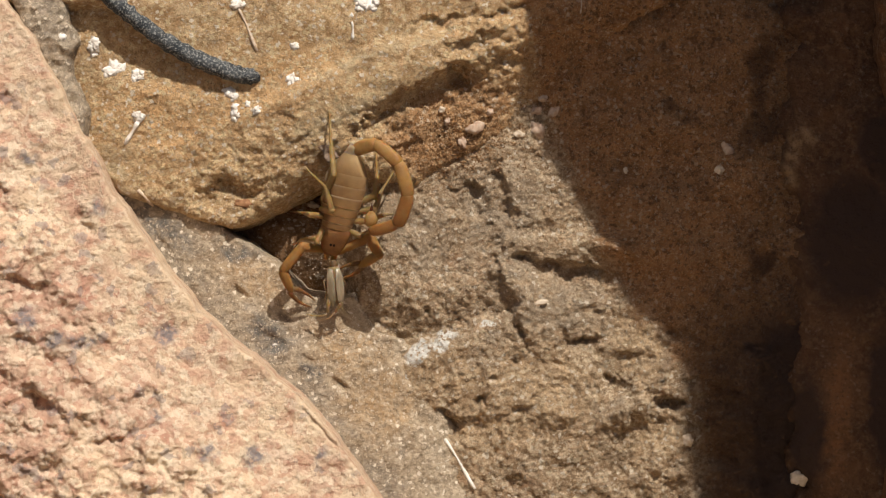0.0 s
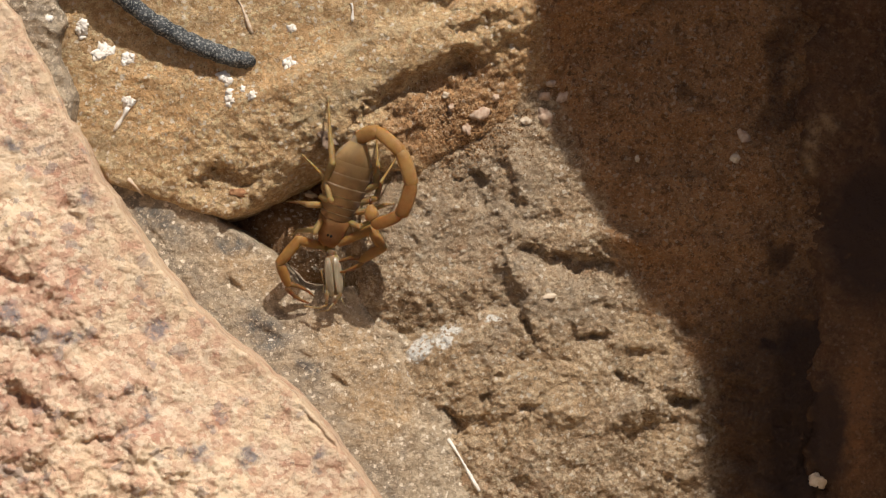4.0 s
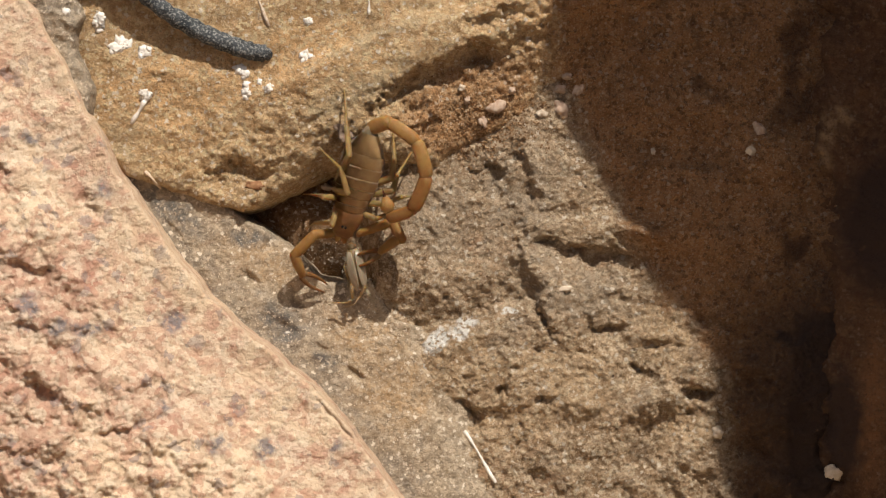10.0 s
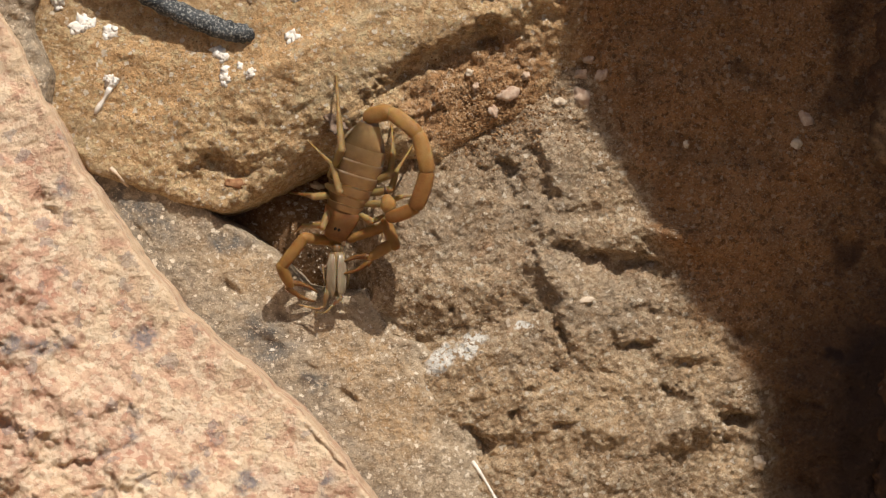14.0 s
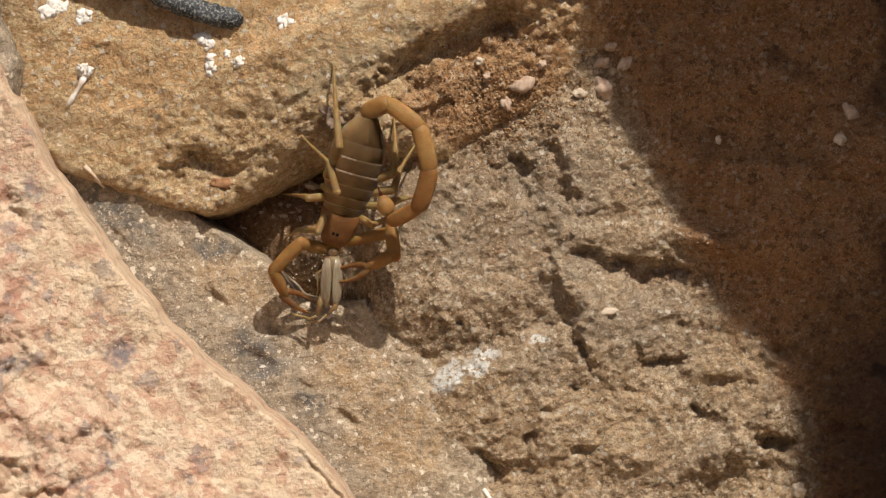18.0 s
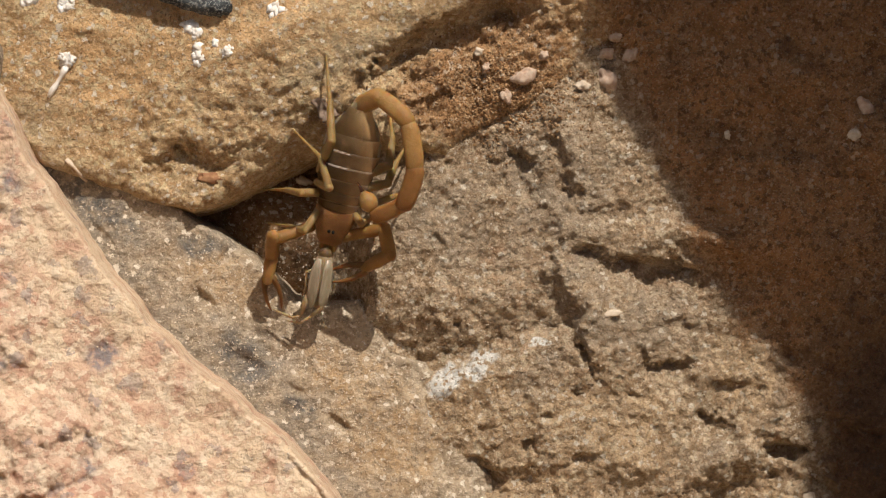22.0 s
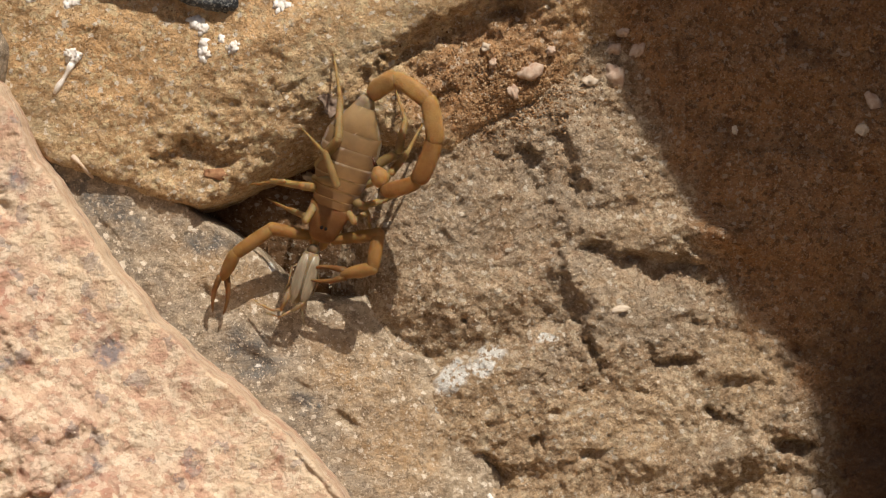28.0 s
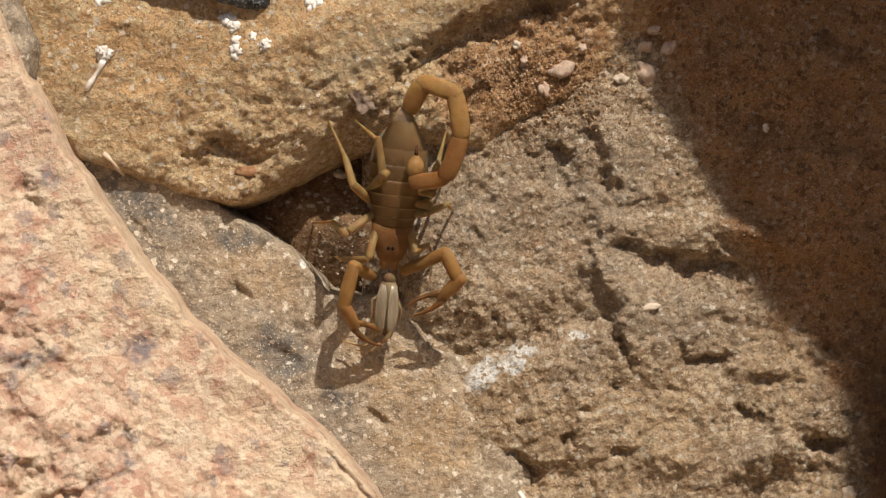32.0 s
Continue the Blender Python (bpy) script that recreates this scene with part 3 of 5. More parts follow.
tagged(rock("grey_stone", GREY, grey_top, M_MORTAR, 2.5, 0.8, masks(grey=lambda x, y: 0.4 + 0 * x), seed=105), "lumpy grey stone wedged beside the boulder", "stone")


def dark_top(x, y):
    z = 1.5 + 0.2 * np.clip(x - 86, 0, 60) + 1.8 * fbm(x, y, 26, 4, 71) + 1.2 * ridged(x, y, 9, 4, 73)
    return z


DARK = [(90, 70), (86, 36), (88, 0), (86, -30), (92, -75), (160, -100), (190, 0), (170, 80)]
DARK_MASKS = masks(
    # black patches over an even dark wash
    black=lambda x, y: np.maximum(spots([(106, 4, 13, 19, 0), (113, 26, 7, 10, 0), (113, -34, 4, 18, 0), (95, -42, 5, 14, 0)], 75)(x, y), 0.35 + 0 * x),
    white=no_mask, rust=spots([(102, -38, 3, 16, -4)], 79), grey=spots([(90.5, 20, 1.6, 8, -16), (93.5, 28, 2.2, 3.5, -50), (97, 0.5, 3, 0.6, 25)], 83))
tagged(rock("dark_stone", DARK, dark_top, M_DARK, 9.0, 5.0, DARK_MASKS, seed=81), "dark shaded stone with a black face", "stone")


def side_top(x, y):
    return 16 + 0.3 * (x - 110) + 1.2 * fbm(x, y, 20, 4, 111)


SIDE = [(111, 75), (111.5, 48), (117, 26), (122, 0), (119, -34), (113, -52), (109, -78), (170, -80), (170, 80)]
tagged(rock("brown_boulder", SIDE, side_top, M_DARK, 5.0, 0.8, masks(rust=lambda x, y: 0.25 + 0 * x), seed=113), "brown boulder rising beside the black-faced stone", "boulder")


# occluder added out of view; its ridge is worked back from the shadow's edge
def shade_top(x, y):
    z = line(x, [(66, -18), (70.5, 112), (73, 123), (78.3, 131), (84.6, 136.6), (89.5, 141.4), (96, 146.2), (99.4, 150.2), (105, 154.2), (111, 161.5), (116, 166.7), (123.5, 171.1), (126, 174.3), (133, 177.5), (139, 181), (142, 188), (145.5, 198), (153, 207), (163, 213), (318, 213), (346, 120)])
    return z - 0.3 * (y - 200) + 2.4 * fbm(x, y, 9, 4, 91)


SHADE = [(64.5, 198), (350, 198), (370, 250), (330, 330), (105, 320), (62, 260)]
tagged(rock("shading_boulder", SHADE, shade_top, M_DARK, 3.0, 1.0, masks(), 0.5, seed=93), "large brown boulder out of view, added to shade the crevice", "boulder")

# unseen reflector rock, added to throw warm sunlight back into the shadows
def south_top(x, y):
    return 430 - 0.0006 * (x + 20) ** 2 + 0.25 * (-150 - y) + 16 * fbm(x, y, 120, 4, 95) + 6 * ridged(x, y, 40, 4, 97)


SOUTH = [(-520, -330), (-300, -215), (-150, -165), (-40, -138), (10, -114), (80, -106), (200, -116), (340, -180), (520, -320), (400, -620), (-380, -620)]
tagged(rock("bounce_boulder", SOUTH, south_top, M_BOUNCE, 40.0, 3.0, masks(), 0.5, slope=90.0, seed=99), "large unseen ochre boulder, added to bounce sunlight into the crevice", "boulder")

_xs = steps(-40000, 40000, -110, 120, 0.8)
_ys = steps(-40000, 40000, -70, 70, 0.8)


def soil_top(x, y):
    near = smooth(400, 200, np.hypot(x, y))
    return SOIL + (1.5 * fbm(x, y, 14, 4, 7) + 6.5 * blob(x, y, -24, 4, 13, 9)) * near


SURFACES["ground"] = soil_top, (-40000, 40000, -40000, 40000)
ground = sheet("ground", _xs, _ys, soil_top, M_SOIL, masks())
tagged(ground, "dry brown soil under the stones", "ground", kind="structure")


# ---- small mesh helpers, in millimetres ----
def mesh_object(name, bm, material, parent=None, label="", flat=False):
    bmesh.ops.scale(bm, vec=(MM, MM, MM), verts=bm.verts)
    bmesh.ops.recalc_face_normals(bm, faces=bm.faces)
    me = bpy.data.meshes.new(name)
    bm.to_mesh(me)
    bm.free()
    me.materials.append(material)
    me.polygons.foreach_set("use_smooth", [not flat] * len(me.polygons))
    ob = new(name, me)
    if parent is not None:
        ob.parent = parent
    if label:
        ob["label"] = label
    return ob


def part(name, bm, material, parent, label=""):
    return mesh_object(name, bm, material, parent, label)


def loft(sections, n=14, bm=None, axis=None):
    """A closed skin through rings (y, half width, half height, lift, power): superellipses across the y axis."""
    bm = bm or bmesh.new()
    rings = []
    for y, w, h, lift, p in sections:
        ring = []
        for k in range(n):
            a = 2 * math.pi * k / n
            c, s = math.cos(a), math.sin(a)
            ring.append(bm.verts.new((w * math.copysign(abs(c) ** p, c), y, lift + h * math.copysign(abs(s) ** p, s))))
        rings.append(ring)
    for a, b in zip(rings, rings[1:]):
        for k in range(n):
            bm.faces.new((a[k], a[(k + 1) % n], b[(k + 1) % n], b[k]))
    bm.faces.new(rings[0][::-1])
    bm.faces.new(rings[-1])
    return bm


def limb(length, r0, r1, belly=1.0, n=12, flat=1.0):
    """A leg segment along y between two joints length apart; round ends reach past the joints, so that bent limbs stay closed."""
    h, rows = length / 2, []
    for a in (-80, -55, -30, -8):
        c, s = math.cos(radians(a)), math.sin(radians(a))
        rows.append((-h + 0.95 * r0 * s, r0 * c, r0 * c * flat, 0, 1.0))
    for t in (0.2, 0.4, 0.6, 0.8):
        r = (r0 + (r1 - r0) * t) * (1 + (belly - 1) * math.sin(math.pi * t))
        rows.append((-h + length * t, r, r * flat, 0, 1.0))
    for a in (8, 30, 55, 80):
        c, s = math.cos(radians(a)), math.sin(radians(a))
        rows.append((h + 0.95 * r1 * s, r1 * c, r1 * c * flat, 0, 1.0))
    return loft(rows, n)


def lump(bm, place, radii, seed, rough=0.25, level=2):
    """A knobbly pebble added to a mesh."""
    made = bmesh.ops.create_icosphere(bm, subdivisions=level, radius=1.0)["verts"]
    for v in made:
        k = 1 + rough * noise.noise(v.co * 1.4 + Vector((seed * 7.1, seed * 3.3, 1))) + 0.4 * rough * noise.noise(v.co * 3.7 + Vector((seed, 9, seed)))
        v.co = Vector((v.co.x * radii[0] * k, v.co.y * radii[1] * k, v.co.z * radii[2] * k)) + Vector(place)
    return made


# ---- materials of the small things ----
def chitin(name, color, deep, rough=0.48, sheen=0.65):
    """Horny amber shell: slightly translucent, blotched, with fine granules."""
    n = Nodes(name)
    c = n.mix(n.ramp(n.noise(2.5, 4), 0.35, 0.68), color, deep)
    c = n.mix(n.ramp(n.noise(0.5, 3), 0.55, 0.75, 0, 0.35), c, (color[0] * 1.25, color[1] * 1.3, color[2] * 1.4))
    n.bsdf.inputs["Subsurface Weight"].default_value = sheen
    n.bsdf.inputs["Transmission Weight"].default_value = 0.3 if sheen > 0 else 0.0
    n.bsdf.inputs["IOR"].default_value = 1.35
    n.bsdf.inputs["Subsurface Radius"].default_value = (2.2, 1.0, 0.35)
    n.bsdf.inputs["Subsurface Scale"].default_value = 0.001
    return n.done(c, rough, n.bump(n.noise(0.35, 3), 0.09), 0.2)


def banded():
    """Back plates: dark brown with a pale hind margin."""
    n = Nodes("tergite_shell")
    c = n.mix(n.ramp(n.noise(2.0, 4), 0.35, 0.65), (0.33, 0.175, 0.06), (0.25, 0.122, 0.04))
    c = n.mix(n.attr("rim"), c, (0.7, 0.52, 0.27))
    n.bsdf.inputs["Subsurface Weight"].default_value = 0.5
    n.bsdf.inputs["Subsurface Radius"].default_value = (1.6, 0.8, 0.3)
    n.bsdf.inputs["Subsurface Scale"].default_value = 0.001
    return n.done(c, 0.5, n.bump(n.noise(0.4, 3), 0.03), 0.25)


M_TERGITE = banded()
M_BODY = chitin("flank_skin", (0.4, 0.315, 0.21), (0.3, 0.215, 0.125), 0.5)
M_CARAPACE = chitin("carapace_shell", (0.3, 0.145, 0.052), (0.2, 0.09, 0.032))
M_TAIL = chitin("tail_shell", (0.4, 0.235, 0.085), (0.32, 0.172, 0.058))
M_TAIL_END = chitin("tail_end_shell", (0.33, 0.165, 0.056), (0.26, 0.12, 0.038))
M_STING = chitin("sting_shell", (0.1, 0.04, 0.02), (0.06, 0.025, 0.012), 0.25)
M_PALP = chitin("palp_shell", (0.36, 0.2, 0.068), (0.28, 0.145, 0.046))
M_FINGER = chitin("finger_shell", (0.21, 0.11, 0.04), (0.15, 0.072, 0.025))
M_LEG = chitin("leg_shell", (0.35, 0.24, 0.1), (0.26, 0.165, 0.063), 0.5)
M_EYE = chitin("eye_bead", (0.012, 0.01, 0.01), (0.008, 0.008, 0.008), 0.08, 0.0)


def wing_film():
    """Folded wings: pale film with fine dark veins that run lengthwise."""
    n = Nodes("wing_film")
    stretch = n.add("ShaderNodeMapping")
    stretch.inputs["Scale"].default_value = (1.0, 0.16, 1.0)
    n.plug(stretch.inputs["Vector"], n.space)
    n.space = stretch.outputs[0]
    c = n.mix(n.ramp(n.noise(0.7, 3), 0.35, 0.65), (0.31, 0.26, 0.18), (0.23, 0.18, 0.118))
    c = n.mix(n.ramp(n.noise(0.32, 2), 0.58, 0.66, 0, 0.4), c, (0.24, 0.17, 0.1))
    n.bsdf.inputs["Subsurface Weight"].default_value = 0.2
    n.bsdf.inputs["Subsurface Scale"].default_value = 0.001
    return n.done(c, 0.3, n.bump(n.noise(0.4, 3), 0.12), 0.5)


M_WING = wing_film()
M_PREY = chitin("prey_skin", (0.36, 0.26, 0.15), (0.25, 0.165, 0.085), 0.5)
M_PREY_HEAD = chitin("prey_head", (0.2, 0.13, 0.07), (0.13, 0.08, 0.04), 0.4)
M_PREY_LEG = chitin("prey_leg", (0.42, 0.31, 0.18), (0.3, 0.2, 0.1), 0.5)


def plain(name, a, b, size, rough=0.9, depth=0.15):
    n = Nodes(name)
    c = n.mix(n.ramp(n.noise(size, 4), 0.35, 0.65), a, b)
    return n.done(c, rough, n.bump(n.noise(size * 0.5, 4), depth), 0.25)


M_CHALK = plain("chalky_white", (0.82, 0.79, 0.73), (0.7, 0.64, 0.56), 0.9)
M_STREAK = plain("straw_white", (0.6, 0.49, 0.38), (0.5, 0.37, 0.26), 0.8)
M_PEBBLE = plain("pinkish_pebble", (0.52, 0.4, 0.3), (0.4, 0.27, 0.19), 1.2)
M_PALE = plain("pale_pebble", (0.62, 0.52, 0.4), (0.5, 0.4, 0.29), 1.2)


def loose(name, tones):
    """Grains of several tones, one for each grain."""
    n = Nodes(name)
    pick = n.add("ShaderNodeNewGeometry").outputs["Random Per Island"]
    c = n.mix(n.ramp(pick, 0.3, 0.5), tones[0], tones[1])
    c = n.mix(n.ramp(pick, 0.75, 0.85), c, tones[2])
    return n.done(c, 0.95, n.bump(n.noise(0.5, 3), 0.1), 0.15)


M_GRIT = loose("ochre_grit", [(0.19, 0.1, 0.045), (0.29, 0.17, 0.082), (0.45, 0.31, 0.185)])
M_HUSK = plain("brown_husk", (0.36, 0.2, 0.1), (0.25, 0.12, 0.06), 1.0)
M_FLUFF = plain("lilac_grey_fluff", (0.3, 0.22, 0.165), (0.22, 0.155, 0.11), 0.8)


def twig_bark():
    n = Nodes("charred_bark")
    c = n.mix(n.ramp(n.noise(3, 4), 0.35, 0.65), (0.022, 0.026, 0.03), (0.06, 0.066, 0.07))
    c = n.mix(n.ramp(n.noise(0.5, 3, 0.65), 0.52, 0.6, 0, 0.9), c, (0.26, 0.26, 0.24))
    return n.done(c, 0.75, n.bump(n.noise(0.8, 4), 0.5), 0.3)


M_TWIG = twig_bark()


# ---- where the joints are: seconds; body front and end, tail joints, left arm, right arm, prey (plan, millimetres) ----
HOLDS = {}


def hold(t, *chains):
    HOLDS[t] = [[(c[k], c[k + 1]) for k in range(0, len(c), 2)] for c in chains]


hold(0.0, (-19.2, 1.0, -13.6, 25.9),
     (-12.9, 25.8, -8.2, 27.1, -2.8, 22.4, -0.6, 15.0, -2.9, 8.4, -9.6, 6.4, -9.6, 9.1),
     (-22.6, 2.4, -25.9, 2.8, -30.7, -3.0, -28.7, -7.7, -25.4, -9.8),
     (-17.2, 1.7, -9.7, 5.1, -7.7, 1.0, -11.8, -1.7, -15.2, -3.0),
     (-18.5, -1.7, -17.7, -10.9))
hold(6.0, (-19.7, 1.6, -11.8, 25.1),
     (-12.0, 25.4, -7.9, 26.9, -2.5, 22.0, -0.2, 15.1, -2.5, 8.0, -8.9, 5.5, -9.7, 8.0),
     (-22.0, 1.1, -26.1, 2.1, -30.5, -2.8, -28.5, -8.4, -24.7, -10.6),
     (-16.8, 1.6, -9.0, 4.7, -6.7, 0.6, -11.9, -2.5, -16.1, -3.8),
     (-19.0, -0.6, -17.4, -10.3))
hold(9.0, (-20.0, 1.8, -13.4, 25.3),
     (-13.3, 25.8, -9.2, 27.3, -2.8, 22.8, -0.5, 15.1, -3.7, 7.5, -8.9, 5.6, -10.2, 8.2),
     (-22.6, 2.2, -26.4, 1.8, -31.0, -2.7, -29.1, -7.8, -25.6, -9.8),
     (-17.1, 1.8, -8.3, 4.8, -6.4, 1.2, -11.6, -2.4, -16.2, -4.2),
     (-17.7, -0.7, -14.9, -11.1))
hold(13.0, (-20.0, 1.9, -12.4, 25.7),
     (-12.9, 26.3, -8.6, 27.3, -2.7, 22.7, -0.8, 15.3, -3.3, 8.1, -8.4, 6.4, -9.0, 8.6),
     (-22.3, 1.9, -26.2, 2.1, -30.8, -3.8, -29.2, -7.3, -25.8, -9.0),
     (-17.1, 1.9, -9.1, 4.7, -7.6, 1.3, -12.5, -2.1, -16.5, -3.6),
     (-19.4, -1.0, -19.5, -9.6))
hold(17.0, (-19.7, 2.0, -12.3, 25.9),
     (-13.0, 25.9, -8.9, 27.2, -3.7, 22.9, -1.9, 15.7, -3.9, 8.6, -8.9, 5.8, -10.6, 8.1),
     (-21.4, 1.2, -25.3, 2.1, -30.1, -3.0, -28.2, -8.1, -23.8, -9.8),
     (-16.9, 2.0, -9.0, 4.2, -8.3, 0.3, -13.5, -2.2, -17.5, -3.6),
     (-19.5, -0.2, -19.6, -9.2))
hold(19.0, (-19.3, 2.2, -13.4, 25.4),
     (-13.4, 25.8, -9.4, 27.5, -3.5, 23.2, -1.6, 15.2, -3.5, 9.0, -8.5, 6.6, -9.9, 9.3),
     (-22.0, 1.3, -25.9, 2.3, -30.9, -2.7, -29.1, -6.2, -26.2, -8.2),
     (-16.0, 2.7, -8.6, 4.2, -8.1, -0.3, -13.1, -2.7, -17.1, -3.7),
     (-19.6, -0.2, -20.6, -8.7))
hold(20.0, (-18.3, 2.5, -13.2, 25.3),
     (-13.4, 25.3, -9.0, 27.2, -3.0, 22.9, -1.5, 14.9, -3.6, 8.8, -8.2, 6.1, -9.8, 8.6),
     (-22.3, 1.0, -25.7, 2.5, -30.7, -2.5, -29.3, -6.5, -25.9, -8.5),
     (-16.3, 2.0, -8.8, 3.9, -7.8, -0.5, -13.3, -3.2, -17.8, -4.3),
     (-19.1, -0.0, -20.8, -8.5))
hold(21.0, (-18.0, 2.4, -13.3, 25.7),
     (-12.9, 25.9, -8.7, 27.5, -2.8, 23.2, -1.3, 15.2, -3.2, 9.1, -7.7, 6.3, -9.9, 8.6),
     (-22.2, 1.2, -25.7, 2.7, -30.4, -2.0, -28.5, -7.3, -24.1, -10.3),
     (-15.5, 2.7, -8.5, 4.7, -8.0, -0.3, -13.0, -2.8, -17.0, -3.6),
     (-19.0, 0.2, -20.3, -8.8))
hold(22.0, (-18.8, 2.3, -13.0, 25.5),
     (-13.0, 25.6, -9.8, 27.1, -4.9, 22.8, -3.6, 14.5, -5.5, 8.7, -10.5, 6.5, -12.4, 8.7),
     (-21.6, 4.8, -28.7, 2.3, -29.0, -0.7, -29.6, -4.2, -28.7, -8.0),
     (-16.6, 2.8, -9.1, 4.3, -8.1, -0.2, -12.6, -2.7, -16.6, -3.7),
     (-19.6, -0.7, -21.1, -9.2))
hold(22.5, (-19.7, 1.9, -12.6, 25.5),
     (-12.1, 26.0, -8.6, 27.4, -4.2, 22.9, -3.7, 14.6, -6.1, 8.2, -10.6, 6.3, -12.5, 8.4),
     (-22.7, 5.8, -28.1, 1.8, -29.1, -0.6, -30.2, -4.6, -29.8, -11.2),
     (-17.2, 2.3, -10.2, 3.8, -10.2, -1.1, -14.7, -3.1, -19.7, -3.8),
     (-21.7, -0.6, -24.3, -10.1))
hold(23.0, (-20.5, 1.1, -12.4, 25.8),
     (-11.4, 26.3, -8.9, 28.1, -4.2, 23.6, -3.9, 14.8, -6.4, 9.0, -11.3, 7.0, -12.9, 9.5),
     (-24.0, 4.1, -31.4, 0.1, -32.9, -2.4, -34.0, -4.4, -35.6, -11.9),
     (-17.5, 2.1, -11.0, 2.6, -12.0, -3.3, -16.5, -3.8, -21.0, -4.9),
     (-22.5, 0.1, -26.0, -10.4))
hold(23.5, (-18.6, 1.5, -12.1, 26.4),
     (-11.9, 26.0, -8.6, 28.4, -3.6, 24.1, -2.9, 15.6, -5.7, 9.4, -11.1, 7.5, -11.9, 9.9),
     (-23.6, 4.0, -32.2, 4.3, -33.0, 1.3, -31.7, -1.7, -27.6, -5.0),
     (-17.1, 1.3, -9.6, 1.3, -9.3, -3.0, -13.1, -4.7, -19.6, -4.7),
     (-21.6, -0.5, -23.6, -10.0))
hold(24.0, (-18.4, 2.3, -12.3, 25.5),
     (-11.3, 25.9, -8.8, 27.8, -2.9, 23.8, -1.2, 16.4, -3.4, 10.6, -9.8, 8.1, -10.3, 10.4),
     (-23.4, 4.2, -26.8, 3.7, -29.9, -0.2, -29.0, -4.7, -25.5, -9.3),
     (-15.4, 1.8, -7.9, 2.2, -7.4, -2.7, -11.9, -4.2, -17.0, -4.5),
     (-18.9, -1.2, -21.5, -9.2))
hold(25.0, (-16.8, 2.5, -13.2, 25.8),
     (-12.2, 26.2, -8.2, 27.8, -3.2, 23.6, -1.6, 16.2, -4.2, 10.9, -9.2, 8.9, -10.6, 10.7),
     (-20.3, 4.5, -25.7, 1.0, -26.4, -2.5, -24.8, -6.5, -19.9, -9.5),
     (-14.3, 2.0, -6.3, 3.0, -5.8, -2.0, -9.3, -3.8, -14.8, -4.0),
     (-16.8, -1.0, -18.3, -9.5))
hold(25.5, (-14.7, 2.4, -13.3, 26.5),
     (-13.6, 26.3, -10.8, 29.2, -5.4, 26.5, -3.6, 19.2, -5.0, 11.9, -10.8, 9.2, -11.1, 11.9),
     (-19.8, 2.2, -25.3, 1.4, -27.3, -3.2, -25.8, -6.7, -21.8, -9.7),
     (-12.1, 1.4, -4.4, 2.9, -3.0, -2.5, -7.2, -3.7, -12.1, -3.5),
     (-15.1, -0.2, -16.8, -10.7))
hold(27.5, (-20.3, 2.2, -11.7, 27.7),
     (-11.5, 27.9, -7.8, 30.3, -2.2, 26.1, -1.4, 19.1, -4.2, 12.4, -10.3, 10.8, -10.7, 12.9),
     (-24.2, 3.9, -28.5, 4.4, -33.5, 0.7, -34.7, -3.3, -36.7, -10.1),
     (-18.5, 1.9, -11.0, 1.9, -10.7, -2.9, -15.0, -4.1, -20.5, -4.1),
     (-22.8, -0.1, -25.3, -9.6))
hold(28.0, (-21.8, 1.1, -13.2, 26.2),
     (-12.2, 27.1, -8.2, 29.6, -2.5, 25.5, -1.4, 19.1, -4.3, 11.8, -10.2, 10.1, -11.4, 12.1),
     (-24.7, 2.6, -30.1, 3.6, -36.6, -0.9, -38.7, -4.9, -39.8, -11.9),
     (-19.3, 1.6, -11.3, 2.6, -12.3, -3.4, -17.3, -4.4, -21.8, -4.4),
     (-22.8, 0.1, -25.8, -9.9))
hold(29.0, (-21.9, 0.6, -12.4, 26.2),
     (-11.9, 27.1, -8.9, 29.9, -2.5, 25.4, -1.5, 19.1, -4.5, 12.3, -10.4, 10.4, -11.2, 12.3),
     (-24.4, 2.6, -29.8, 3.5, -36.2, -0.4, -37.8, -4.4, -39.7, -12.9),
     (-20.4, 1.1, -11.9, 2.1, -12.4, -3.9, -16.9, -4.4, -21.9, -4.6),
     (-22.4, -0.4, -25.9, -9.4))
hold(29.5, (-20.3, 0.6, -12.3, 26.3),
     (-11.8, 27.7, -8.9, 30.5, -2.7, 26.1, -1.5, 20.7, -4.4, 13.9, -10.3, 11.6, -10.6, 14.1),
     (-21.8, 2.1, -27.3, 2.1, -32.8, -1.9, -32.3, -7.4, -30.9, -13.9),
     (-18.8, 0.6, -10.4, 2.1, -11.3, -3.8, -16.3, -4.4, -20.8, -4.7),
     (-21.3, -1.4, -24.4, -9.4))
hold(30.0, (-18.2, 1.1, -13.4, 25.4),
     (-12.7, 26.0, -10.0, 29.9, -3.3, 27.2, -1.6, 21.1, -3.9, 14.7, -8.6, 12.8, -10.3, 14.7),
     (-21.4, 0.0, -25.4, -7.2, -26.4, -12.7, -24.4, -17.3, -22.0, -23.3),
     (-17.9, 0.2, -8.2, 1.6, -8.2, -3.9, -13.4, -5.0, -18.2, -5.8),
     (-19.6, -0.6, -21.4, -10.9))
hold(30.5, (-17.1, -1.4, -12.8, 24.5),
     (-11.8, 25.6, -10.1, 29.5, -6.0, 27.1, -5.3, 21.0, -6.0, 14.3, -10.7, 12.9, -11.8, 15.3),
     (-20.5, -2.1, -24.2, -8.2, -24.9, -14.4, -23.3, -18.6, -19.9, -24.1),
     (-15.0, -1.0, -7.7, 0.4, -7.4, -4.7, -10.8, -6.1, -16.4, -7.2),
     (-18.1, -2.8, -19.5, -11.7))
